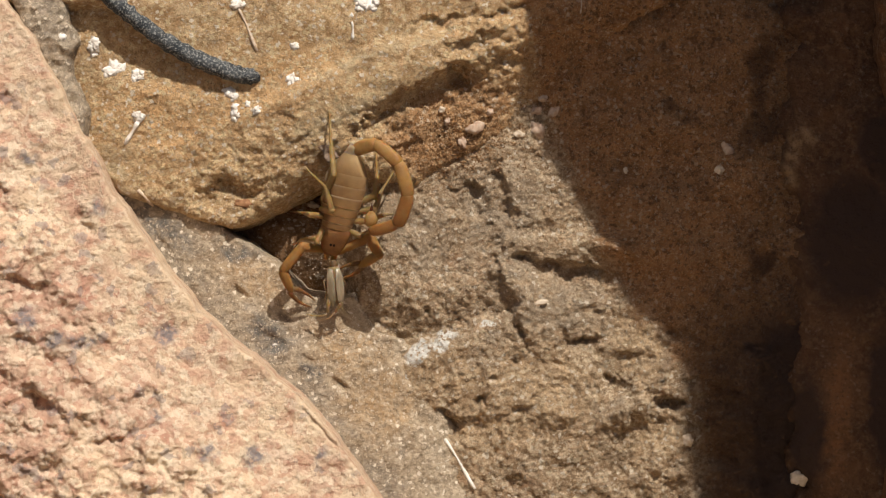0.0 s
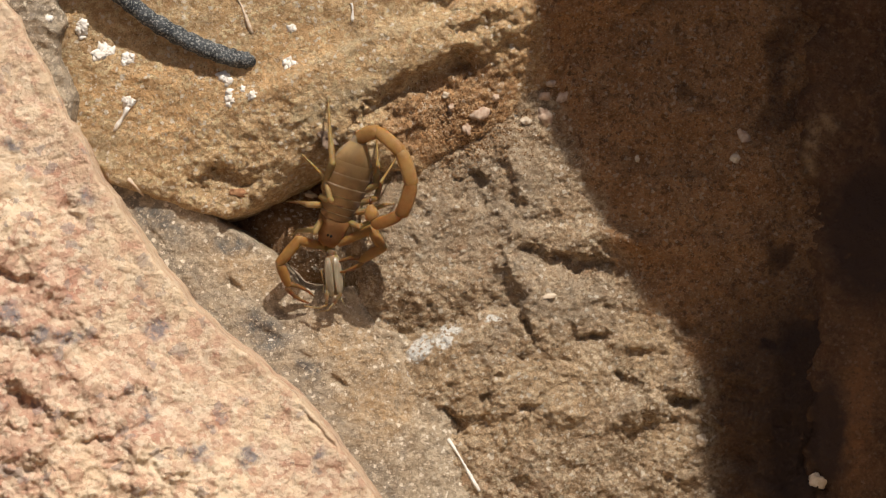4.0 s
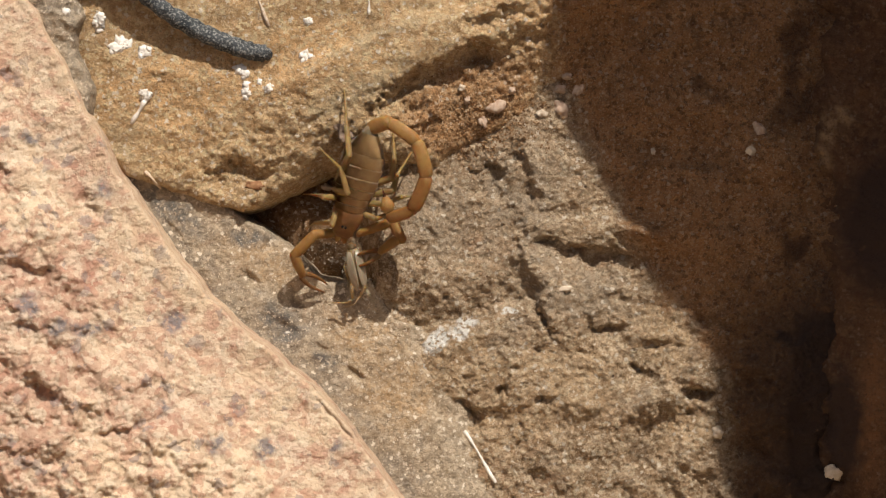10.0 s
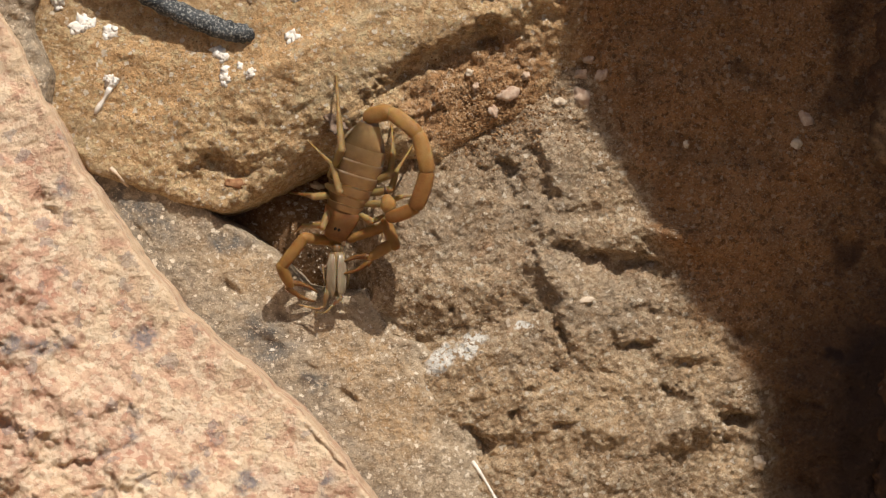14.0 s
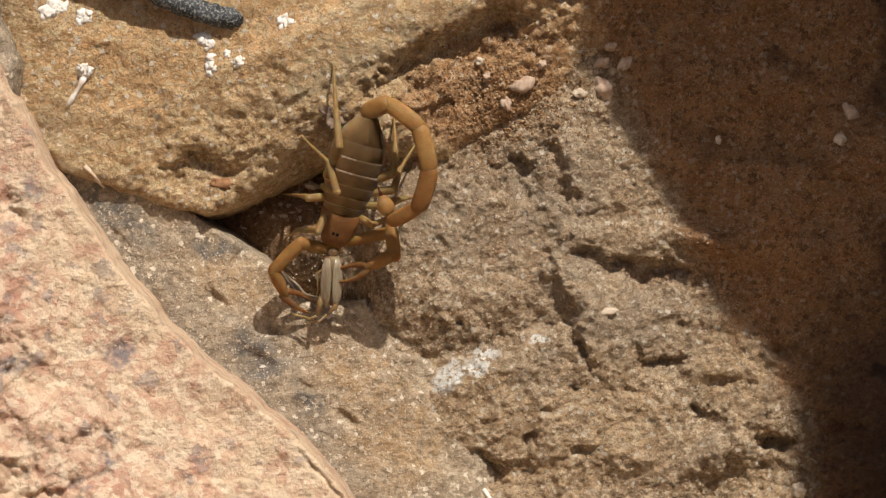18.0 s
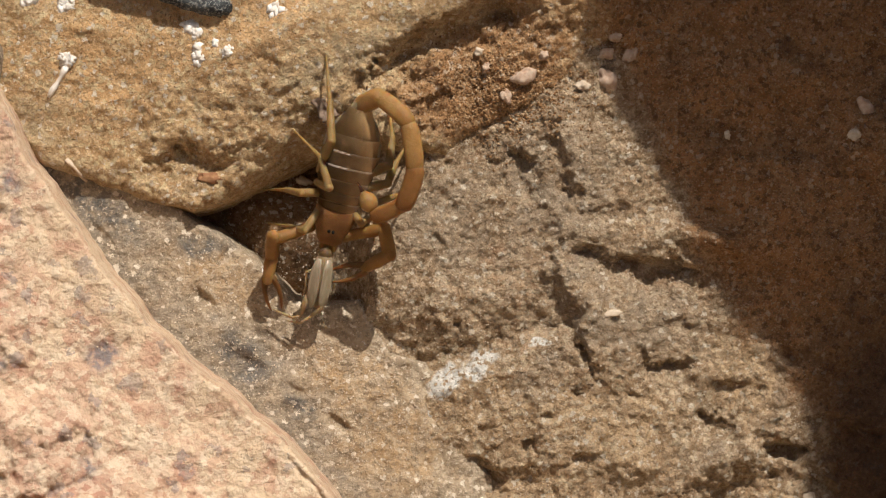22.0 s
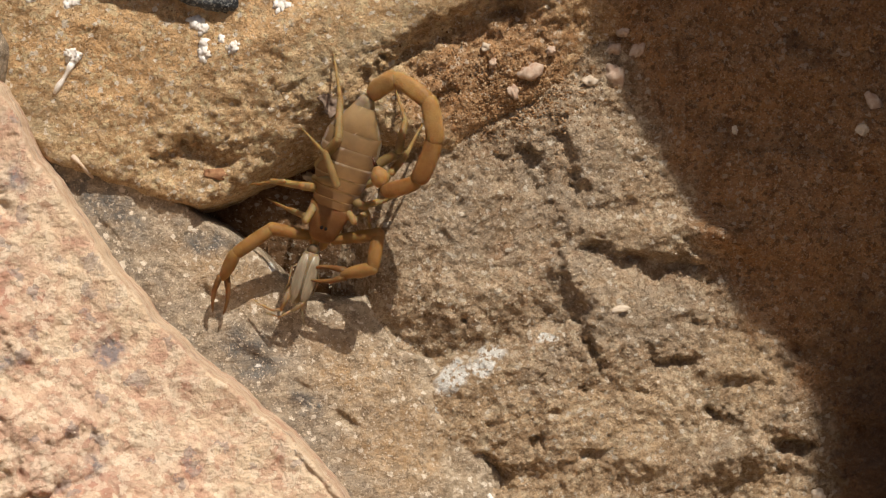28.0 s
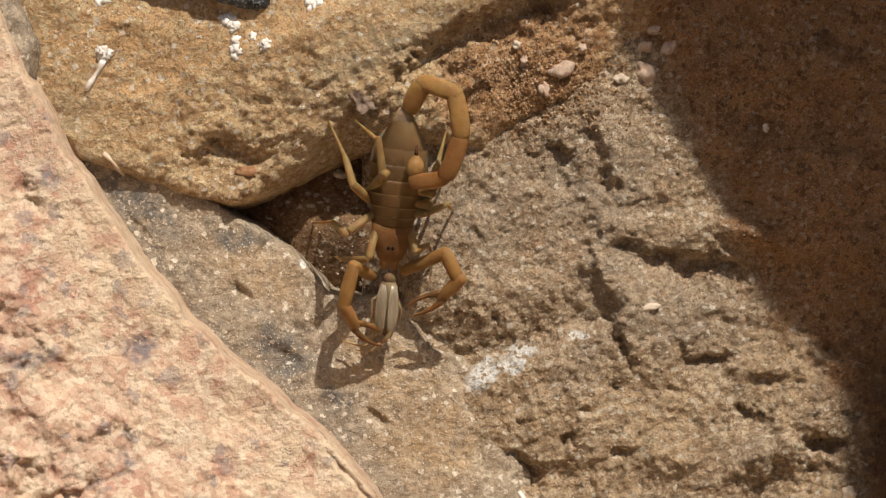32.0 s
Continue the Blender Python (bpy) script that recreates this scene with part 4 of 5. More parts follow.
hold(31.0, (-15.3, -3.2, -12.9, 24.4),
     (-11.9, 24.7, -10.5, 29.4, -5.3, 27.2, -3.4, 20.8, -6.0, 13.8, -10.7, 11.4, -11.8, 13.8),
     (-18.1, -4.3, -21.4, -11.5, -21.8, -17.6, -20.1, -21.2, -19.1, -26.3),
     (-13.6, -3.2, -6.0, 0.2, -3.8, -4.6, -6.7, -7.7, -12.2, -9.1),
     (-15.7, -6.0, -15.3, -15.7))
hold(31.5, (-16.6, -3.7, -13.4, 23.6),
     (-12.8, 24.2, -11.2, 28.8, -5.8, 26.8, -4.2, 19.8, -6.3, 12.8, -11.6, 11.2, -12.0, 13.6),
     (-18.0, -5.3, -21.3, -12.8, -19.3, -19.5, -15.6, -21.5, -9.3, -23.5),
     (-13.6, -3.8, -5.8, -0.5, -3.6, -6.8, -8.3, -8.8, -13.6, -10.0),
     (-16.2, -6.5, -15.0, -16.3))
hold(32.0, (-15.0, -3.2, -12.2, 23.6),
     (-11.2, 24.0, -8.8, 28.3, -3.5, 26.4, -2.4, 19.4, -5.1, 12.0, -10.5, 11.4, -10.5, 13.4),
     (-18.5, -4.9, -21.2, -3.5, -22.9, -10.4, -20.9, -13.9, -17.9, -15.6),
     (-12.2, -4.2, -5.1, -1.1, -2.7, -6.0, -5.5, -8.7, -11.0, -11.1),
     (-15.0, -6.0, -15.7, -15.3))

# knee, ankle and foot of each leg
FEET = {
    "L4": {20: (-18.2, 19.8, -18.8, 26.3, -19.4, 34.9), 28: (-18.2, 19.1, -17.9, 26.4, -19.2, 34.3), 30: (-19.3, 19.4, -18.3, 26.2, -19.0, 31.7), 31: (-16.0, 12.5, -16.7, 17.4, -21.1, 22.5), 32: (-16.0, 12.2, -16.7, 18.3, -21.6, 22.8)},
    "L3": {20: (-18.7, 11.4, -20.2, 16.9, -25.5, 22.0), 28: (-18.7, 11.5, -20.4, 16.5, -25.0, 21.4), 30: (-18.6, 11.2, -20.7, 16.7, -25.5, 21.4), 31: (-21.4, 11.5, -22.5, 16.0, -25.4, 21.1), 32: (-21.2, 10.8, -22.6, 15.6, -25.6, 22.1)},
    "L2": {20: (-23.7, 10.4, -25.4, 10.9, -29.6, 11.4), 28: (-24.2, 11.0, -29.1, 11.8, -34.1, 11.4), 30: (-24.4, 8.2, -29.2, 8.7, -32.1, 6.7), 31: (-23.2, 4.3, -25.2, 6.0, -28.0, 6.7), 32: (-22.6, 2.2, -24.9, 4.3, -28.7, 4.3)},
    "L1": {20: (-22.1, 4.6, -26.2, 4.6, -28.6, 3.2), 23: (-23.4, 3.6, -25.7, 4.7, -31.6, 6.5), 28: (-23.7, 5.6, -27.2, 7.0, -31.6, 9.0), 30: (-22.4, 3.2, -26.5, 3.6, -29.3, 2.9), 31: (-19.7, -1.2, -23.5, -0.5, -26.3, -1.5), 32: (-18.5, -2.2, -23.2, -2.3, -24.9, -1.8)},
    "R4": {20: (-8.5, 14.9, -8.0, 19.3, -8.3, 25.3), 28: (-7.8, 17.0, -6.6, 22.4, -8.3, 27.9), 30: (-5.9, 17.4, -5.9, 22.9, -6.6, 27.6), 31: (-7.4, 14.6, -6.7, 19.4, -6.0, 24.2), 32: (-8.2, 9.5, -6.4, 14.6, -4.9, 20.5)},
    "R3": {20: (-8.3, 11.9, -7.3, 15.5, -4.0, 20.9), 28: (-9.3, 13.0, -6.2, 17.0, -3.7, 21.9), 30: (-7.3, 14.6, -4.9, 17.3, -3.2, 22.2), 31: (-8.8, 9.2, -6.7, 11.9, -5.4, 15.0), 32: (-8.9, 7.4, -6.9, 10.2, -5.8, 10.8)},
    "R2": {20: (-10.3, 8.9, -6.3, 10.4, -4.2, 10.7), 28: (-13.8, 7.5, -9.3, 9.0, -6.6, 9.8), 31: (-9.8, 6.4, -6.7, 7.8, -4.3, 7.1), 32: (-8.2, 6.0, -4.8, 7.4, -3.7, 6.4)},
    "R1": {20: (-12.3, 5.4, -10.1, 6.4, -10.3, 2.5), 28: (-15.8, 5.1, -13.1, 6.5, -12.8, 1.1), 31: (-10.8, -0.1, -8.1, 0.9, -6.7, -1.0), 32: (-10.3, -0.8, -8.2, 0.3, -6.8, -2.2)},
}
TIMES = sorted(HOLDS)


def chain(t, n, heights):
    low = float(line(np.array([t]), [(0, 1.0), (25, 1.0), (28, 0.3), (32, 0.3)])[0]) if n == 1 else 0.0
    p = [Vector((x, y, z - low)) for (x, y), z in zip(HOLDS[t][n], heights)]
    if n == 2:  # a foreshortened forearm falls from the elbow
        fall = math.sqrt(max(6.0**2 - (p[2] - p[1]).xy.length ** 2, 1.0))
        p[2].z = max(p[1].z - fall, 4.6)
        if t > 31.2:  # the arm is raised before the clip ends
            for q in p[1:]:
                q.z += 3.0
    return p


BODY_Z, TAIL_Z = (5.5, 16.5), (17.4, 20.2, 22.0, 21.6, 19.4, 16.4, 16.4)
LEFT_Z, RIGHT_Z = (6.0, 8.2, 6.2, 4.4, 2.3), (6.5, 10.5, 10.5, 8.5, 7.0)


def span(n, k, heights, more=1.12):
    """The usual length of one segment of a chain, with a little overlap."""
    return more * float(np.median([(chain(t, n, heights)[k + 1] - chain(t, n, heights)[k]).length for t in TIMES]))


def along(a, b, roll=0.0, up=(0, 0, 1)):
    """A pose midway from a to b with y pointing at b."""
    y = (b - a).normalized()
    x = y.cross(Vector(up)).normalized()
    z = x.cross(y)
    m = Matrix((x, y, z)).transposed().to_4x4()
    return Matrix.Translation((a + b) / 2 * MM) @ m @ pose(0, 0, 0, 0, 0, roll)


def foot_at(key, t):
    rows = FEET[key]
    ts = sorted(rows)
    return [np.interp(t, ts, [rows[u][k] for u in ts]) for k in range(6)]


HIP = {"L4": (-4.5, -0.5), "L3": (-4.4, -2.8), "L2": (-2.9, -4.4), "L1": (-2.7, -6.6), "R4": (3.0, 0.2), "R3": (3.0, -2.2), "R2": (2.9, -4.4), "R1": (2.7, -6.6)}


@lru_cache(None)
def leg_joints(name, t):
    """Hip, knee, ankle and foot of a leg; the foot stands on the stone."""
    trunk = along(*chain(t, 0, BODY_Z))
    v = foot_at(name, t)
    hip = (trunk @ (Vector((HIP[name][0], HIP[name][1], 0.2)) * MM)) / MM
    foot = Vector((v[4], v[5], surface(v[4], v[5]) + 0.15))
    lift = 4.6 if name in ("L3", "L4") else 2.4
    knee = Vector((v[0], v[1], hip.z + lift))
    ankle = Vector((v[2], v[3], 0.55 * knee.z + 0.45 * foot.z + 1.2))
    front, end = chain(t, 0, BODY_Z)
    for p in (knee, ankle):
        k = (p.y - front.y) / (end.y - front.y)
        mid = front.lerp(end, min(max(k, 0), 1))
        if k < 1 and abs(p.x - mid.x) < 5.2:
            p.z = max(p.z, mid.z + 4.0 * math.sqrt(max(0.0, 1 - ((p.x - mid.x) / 5.2) ** 2)) + 0.3)
    return hip, knee, ankle, foot


# ---- the scorpion: built once, each joint part moved by itself ----
ROOT = Vector((-16.0, 8.0, 0.0))
scorpion = new("scorpion")
scorpion.location = ROOT * MM
tagged(scorpion, "amber scorpion with curled tail, eating a cricket on the stones", "scorpion")


def plate(y0, y1, w0, w1, top, lift, pale=0.0, drop=0.0, edge=1.0, n=16):
    """A curved back plate over the body, its hind edge (y1) proud and pale."""
    bm = bmesh.new()
    rim = bm.verts.layers.float.new("rim")
    rows = []
    for k in range(7):
        t = k / 6
        row = []
        for j in range(n + 1):
            a = math.pi * (0.04 + 0.92 * j / n)
            w = w0 + (w1 - w0) * t
            out = 0.965 + 0.07 * t * t
            v = bm.verts.new((-w * math.cos(a) * out, y0 + (y1 - y0) * t - 0.25 * abs(math.cos(a)) ** 2, lift + top * (1 - drop * t * t) * math.sin(a) ** 0.75 * out))
            v[rim] = max(pale * (0.4 + 0.9 * t) + 0.12 * t * t, smooth(0.78, 0.97, t) * (0.35 + 0.65 * math.sin(a)) * edge)
            row.append(v)
        rows.append(row)
    for r0, r1 in zip(rows, rows[1:]):
        for j in range(n):
            bm.faces.new((r0[j], r0[j + 1], r1[j + 1], r1[j]))
    shell = bmesh.ops.solidify(bm, geom=bm.faces[:], thickness=0.18)
    return bm


BODY = 27.0
FRONT = -BODY / 2
body = part("body", loft([
    (FRONT + 0.4, 1.6, 0.9, 0.2, 0.9), (FRONT + 1.5, 2.5, 1.5, 0.1, 0.9), (FRONT + 4.5, 3.1, 1.9, 0, 0.9), (FRONT + 7.5, 3.7, 2.1, 0, 0.9), (FRONT + 12, 4.6, 2.4, 0, 0.9),
    (FRONT + 17, 5.2, 2.6, 0, 0.9), (FRONT + 20.5, 5.0, 2.6, 0, 0.9), (FRONT + 23.5, 3.7, 1.8, 0, 0.9), (FRONT + 25.8, 2.1, 1.3, 0.1, 0.9), (FRONT + 27.6, 1.5, 1.2, 0.3, 0.9), (FRONT + 28.6, 1.0, 0.9, 0.4, 0.9)], 20), M_BODY, scorpion)

car = loft([(FRONT + 0.0, 1.5, 0.7, 0.9, 0.8), (FRONT + 0.8, 2.3, 1.1, 1.0, 0.8), (FRONT + 3, 3.0, 1.4, 1.1, 0.8), (FRONT + 5.2, 3.6, 1.5, 1.05, 0.8), (FRONT + 6.9, 3.75, 1.4, 0.95, 0.8), (FRONT + 7.2, 3.4, 1.1, 0.9, 0.8)], 20)
part("carapace", car, M_CARAPACE, body, "dark brown carapace")
for side in (-1, 1):
    bm = bmesh.new()
    lump(bm, (0.38 * side, FRONT + 3.1, 2.55), (0.3, 0.34, 0.3), 1, 0.0)
    part("eye", bm, M_EYE, body, "small black eye")
    chel = loft([(FRONT + 0.8, 0.6, 0.6, 0.7, 1), (FRONT - 0.2, 0.85, 0.75, 0.6, 1), (FRONT - 1.2, 0.7, 0.6, 0.5, 1), (FRONT - 1.9, 0.2, 0.2, 0.4, 1)], 10)
    bmesh.ops.translate(chel, vec=(0.85 * side, 0, 0), verts=chel.verts)
    part("chelicera", chel, M_PALP, body, "amber jaw at the head")
for k, (y0, y1, w0, w1, top) in enumerate(((7.0, 8.9, 3.6, 3.9, 2.5), (8.6, 10.9, 3.9, 4.4, 2.65), (10.6, 13.3, 4.4, 4.85, 2.8), (13.0, 16.0, 4.85, 5.15, 2.95),
                            (15.7, 18.9, 5.15, 5.15, 3.0), (18.6, 21.9, 5.15, 4.6, 2.95), (21.6, 26.8, 4.55, 1.95, 2.6))):
    part("tergite", plate(FRONT + y0, FRONT + y1, w0, w1, top, 0.05, (0, 0.02, 0.05, 0.09, 0.14, 0.24, 0.42)[k], (0, 0, 0, 0, 0, 0.06, 0.3)[k], (1, 1, 1, 0.9, 0.6, 0.45, 0.4)[k]), M_TERGITE, body, "brown back plate with a pale hind margin")


def tail_piece(length, w, h, material):
    """One tail ring: a barrel with four blunt keels, pinched at both ends."""
    e = length / 2
    rows = [(-e - 0.75, w * 0.45, h * 0.45, 0, 1.0), (-e - 0.45, w * 0.76, h * 0.76, 0, 0.95), (-e + 0.1, w * 0.9, h * 0.9, 0, 0.9), (-e + 0.9, w * 0.97, h * 0.97, 0, 0.85), (-e * 0.3, w, h, 0, 0.82),
            (e * 0.4, w, h, 0, 0.82), (e - 0.8, w * 0.99, h * 0.99, 0, 0.85), (e, w * 0.95, h * 0.95, 0, 0.9), (e + 0.45, w * 0.8, h * 0.8, 0, 0.95), (e + 0.8, w * 0.5, h * 0.5, 0, 1.0)]
    bm = loft(rows, 24)
    for v in bm.verts:
        keel = max(0.0, math.cos(4 * math.atan2(v.co.z, v.co.x) + math.pi)) ** 3
        mid = max(0.0, 1 - (v.co.y / e) ** 4)
        v.co.x *= 1 + 0.11 * keel * mid
        v.co.z *= 1 + 0.11 * keel * mid
        v.co.x -= 0.25 * (1 - (v.co.y / e) ** 2)
    return part("tail_segment", bm, material, scorpion)


TAIL = [tail_piece(span(1, k, TAIL_Z, 1.0), w, w, m) for k, (w, m) in enumerate(((1.75, M_TAIL), (1.58, M_TAIL), (1.66, M_TAIL), (1.7, M_TAIL_END), (1.42, M_TAIL_END)))]
bulb = loft([(-1.9, 0.6, 0.6, 0, 1), (-1.4, 1.25, 1.2, 0, 1), (-0.3, 1.65, 1.6, 0, 1), (0.8, 1.4, 1.4, 0, 1), (1.6, 0.8, 0.8, 0.1, 1), (2.0, 0.4, 0.4, 0.2, 1)], 14)
TELSON = part("telson", bulb, M_TAIL, scorpion, "pale amber sting bulb")
part("sting", loft([(1.7, 0.45, 0.45, 0.15, 1), (2.6, 0.3, 0.3, 0.4, 1), (3.3, 0.18, 0.18, 0.2, 1), (3.9, 0.04, 0.04, -0.3, 1)], 8), M_STING, TELSON, "dark pointed sting")


FEMUR = {2: 7.4, 3: 8.8}  # its inner end lies under the carapace


def palp(n, heights):
    """One pincer arm: upper arm, forearm, hand and two fingers."""
    made = [part("palp_femur", limb(FEMUR[n], 0.95, 1.15, 1.02), M_PALP, scorpion), part("palp_patella", limb(span(n, 1, heights, 1.0), 1.15, 1.15, 1.1), M_PALP, scorpion),
            part("palp_hand", limb(span(n, 2, heights, 1.0), 1.12, 0.85, 1.2, 12, 1.05), M_PALP, scorpion)]
    for side in (-1, 1):
        rows = [(-3.6, 0.72, 0.75, 0, 1), (-2.4, 0.6, 0.62, 0, 1), (-0.5, 0.46, 0.5, 0, 1), (1.4, 0.34, 0.38, 0, 1), (2.9, 0.22, 0.24, 0, 1), (3.7, 0.06, 0.06, 0, 1)]
        bm = loft(rows, 8)
        for v in bm.verts:
            v.co.x += side * (0.55 + 0.75 * math.cos(v.co.y / 3.7 * 1.45))
        made.append(part("palp_finger", bm, M_FINGER, scorpion, "dark slender pincer finger"))
    return made


LEFT, RIGHT = palp(2, LEFT_Z), palp(3, RIGHT_Z)
LEGS = {}
for key in FEET:
    size = (0.6, 0.65, 0.7, 0.74)[int(key[1]) - 1]
    reach = [1.02 * float(np.median([(b - a).length for a, b in ((leg_joints(key, t)[k], leg_joints(key, t)[k + 1]) for t in TIMES)])) for k in range(3)]
    LEGS[key] = [part("leg_femur", limb(reach[0], size, size * 1.12, 1.1), M_LEG, scorpion), part("leg_tibia", limb(reach[1], size * 1.0, size * 0.75, 1.08), M_LEG, scorpion),
                 part("leg_tarsus", limb(reach[2], size * 0.6, size * 0.2, 1.0, 8), M_LEG, scorpion)]

# ---- the cricket it holds ----
cricket = new("cricket")
tagged(cricket, "pale straw-coloured cricket held head first in the scorpion's jaws", "cricket")
part("abdomen", loft([(-5.0, 0.9, 0.9, 0, 1), (-4, 1.6, 1.5, 0, 1), (-2, 1.9, 1.8, 0, 1), (1, 2.0, 1.9, 0, 1), (3.2, 1.6, 1.5, 0, 1), (4.8, 0.7, 0.7, 0, 1)], 14), M_PREY, cricket)
part("head", loft([(-6.2, 0.4, 0.4, 0, 1), (-5.8, 0.95, 0.9, 0, 1), (-5.1, 1.2, 1.1, 0, 1), (-4.3, 1.0, 0.9, 0, 1)], 12), M_PREY_HEAD, cricket)
for side in (-1, 1):
    wing = loft([(-4.4, 0.5, 0.12, 1.35, 1), (-2.5, 0.95, 0.16, 1.75, 1), (0.5, 1.1, 0.16, 1.9, 1), (3.2, 0.9, 0.14, 1.7, 1), (5.0, 0.25, 0.08, 1.2, 1)], 10)
    bmesh.ops.rotate(wing, cent=(0, 0, 0), matrix=Matrix.Rotation(radians(24 * side), 3, "Y"), verts=wing.verts)
    bmesh.ops.translate(wing, vec=(0.35 * side, 0, 0), verts=wing.verts)
    part("wing", wing, M_WING, cricket, "folded translucent pale wing")


def stalk(points, radii, n=7):
    """A thin bent tube through points."""
    bm = bmesh.new()
    rings = []
    for k, (p, r) in enumerate(zip(points, radii)):
        p = Vector(p)
        way = (Vector(points[min(k + 1, len(points) - 1)]) - Vector(points[max(k - 1, 0)])).normalized()
        side = way.cross(Vector((0, 0, 1)) if abs(way.z) < 0.9 else Vector((1, 0, 0))).normalized()
        up = side.cross(way)
        rings.append([bm.verts.new(p + r * (math.cos(2 * math.pi * j / n) * side + math.sin(2 * math.pi * j / n) * up)) for j in range(n)])
    for a, b in zip(rings, rings[1:]):
        for j in range(n):
            bm.faces.new((a[j], a[(j + 1) % n], b[(j + 1) % n], b[j]))
    bm.faces.new(rings[0][::-1]), bm.faces.new(rings[-1])
    return bm


part("hind_leg", stalk([(1.4, 1.5, 0), (2.0, 4.0, 1.0), (2.4, 6.6, 1.4)], [0.5, 0.6, 0.3]), M_PREY_LEG, cricket)
part("hind_shin", stalk([(2.4, 6.6, 1.4), (3.8, 7.4, 0.6), (6.2, 7.2, -0.4), (7.6, 6.8, -0.6)], [0.28, 0.22, 0.2, 0.1]), M_PREY_LEG, cricket)
part("hind_leg", stalk([(-1.2, 2.0, 0.2), (-0.8, 4.8, 1.2), (0.6, 6.4, 1.0)], [0.5, 0.55, 0.28]), M_PREY_LEG, cricket)
part("hind_shin", stalk([(0.6, 6.4, 1.0), (2.2, 8.2, 0.2), (4.8, 8.6, -0.8)], [0.26, 0.2, 0.1]), M_PREY_LEG, cricket)
part("middle_leg", stalk([(1.5, -2, 0.3), (2.7, -1.4, 0.6), (2.4, 1.8, 0.2), (2.9, 4.0, -0.4)], [0.3, 0.28, 0.2, 0.08]), M_PREY_LEG, cricket)
part("middle_leg", stalk([(-1.5, -2, 0.3), (-2.5, 0, 0.4), (-2.2, 3.0, -0.3)], [0.28, 0.22, 0.08]), M_PREY_LEG, cricket)
part("tail_feeler", stalk([(-0.6, 4.6, 0.2), (-1.6, 7.0, 0.4), (-2.4, 8.6, 0.0)], [0.16, 0.1, 0.04], 5), M_PREY_LEG, cricket)

def motions():
    tracks = {}

    def key(ob, t, m):
        tracks.setdefault(ob, []).append((t, m))

    home = Matrix.Translation(-ROOT * MM)
    for t in TIMES:
        front, end = chain(t, 0, BODY_Z)
        trunk = along(front, end)
        key(body, t, home @ trunk)
        tail = chain(t, 1, TAIL_Z)
        for ob, a, b in zip(TAIL, tail, tail[1:]):
            key(ob, t, home @ along(a, b))
        tip = tail[6] + (tail[6] - tail[5]).normalized() * 1.0 + Vector((0.3, 1.2, 0.3))
        key(TELSON, t, home @ along(tail[5], tip + (tip - tail[5]) * 0.2))
        for n, arm, heights in ((2, LEFT, LEFT_Z), (3, RIGHT, RIGHT_Z)):
            j = chain(t, n, heights)
            key(arm[0], t, home @ along(j[1] - (j[1] - j[0]).normalized() * FEMUR[n], j[1]))
            for ob, a, b in zip(arm[1:3], j[1:], j[2:]):
                key(ob, t, home @ along(a, b))
            reach = (j[4] - j[3]).normalized() * 6.6
            key(arm[3], t, home @ along(j[3], j[3] + reach, 4))
            key(arm[4], t, home @ along(j[3], j[3] + reach, -4))
        for name, pieces in LEGS.items():
            j = leg_joints(name, t)
            for ob, a, b in zip(pieces, j, j[1:]):
                key(ob, t, home @ along(a, b))
        jaw, rear = chain(t, 4, (6.2, 3.6))
        key(cricket, t, along(jaw, rear))
    for ob, rows in tracks.items():
        walk(ob, rows)


# ---- twig, droppings, pebbles ----
def twig():
    line_of = [(-84, 78), (-78, 69), (-71.5, 62.3), (-67, 58.6), (-59.4, 52.6), (-51.2, 47.8), (-43.1, 44.6), (-38.5, 43.6), (-36.2, 43.4)]
    lie = np.linspace(surface(-71.5, 62.3), surface(-37, 43.5), 9) + np.linspace(1.0, -0.7, 9)
    line_of = [(x, y, z) for (x, y), z in zip(line_of, lie)]
    pts = [Vector(p) for p in line_of]
    fine = []
    for k in range(len(pts) - 1):
        for j in range(8):
            t = j / 8
            p0, p1, p2, p3 = pts[max(k - 1, 0)], pts[k], pts[k + 1], pts[min(k + 2, len(pts) - 1)]
            fine.append(0.5 * (2 * p1 + (p2 - p0) * t + (2 * p0 - 5 * p1 + 4 * p2 - p3) * t * t + (3 * p1 - p0 - 3 * p2 + p3) * t**3))
    fine.append(pts[-1])
    m = len(fine)
    radii = [2.1 * min(1.0, 0.55 + 3.5 * (m - 1 - k) / m) * (1 + 0.08 * math.sin(k * 1.9)) for k in range(m)]
    bm = stalk(fine, radii, 16)
    for v in bm.verts:
        v.co += 0.45 * noise.noise(v.co * 0.6) * Vector((0, 0.5, 0.8)) + 0.22 * noise.noise_vector(v.co * 1.9)
    return mesh_object("twig", bm, M_TWIG)


tagged(twig(), "charred black twig flecked with pale grains on the soil bank", "twig")


def dropping(x, y, size, count, seed, spread=0.6, turn=0.0):
    """A dried chalky splash: crumbs of many sizes stuck together on the stone."""
    rnd = random.Random(seed)
    bm = bmesh.new()
    for k in range(9 * count):
        u = spread * size * (k / 9 - (count - 1) / 2)
        px, py = x + u * math.cos(turn) + rnd.gauss(0, 0.3) * size, y + u * math.sin(turn) + rnd.gauss(0, 0.3) * size
        r = size * rnd.uniform(0.3, 0.68)
        lump(bm, (px, py, surface(px, py) + 0.05 * r), (r * rnd.uniform(0.7, 1.4), r * rnd.uniform(0.7, 1.4), r * 0.32), seed + k, 1.3, 2)
    return tagged(mesh_object("dropping", bm, M_CHALK), "chalky white dried dropping on the ochre stone", "dropping", "dried droppings")


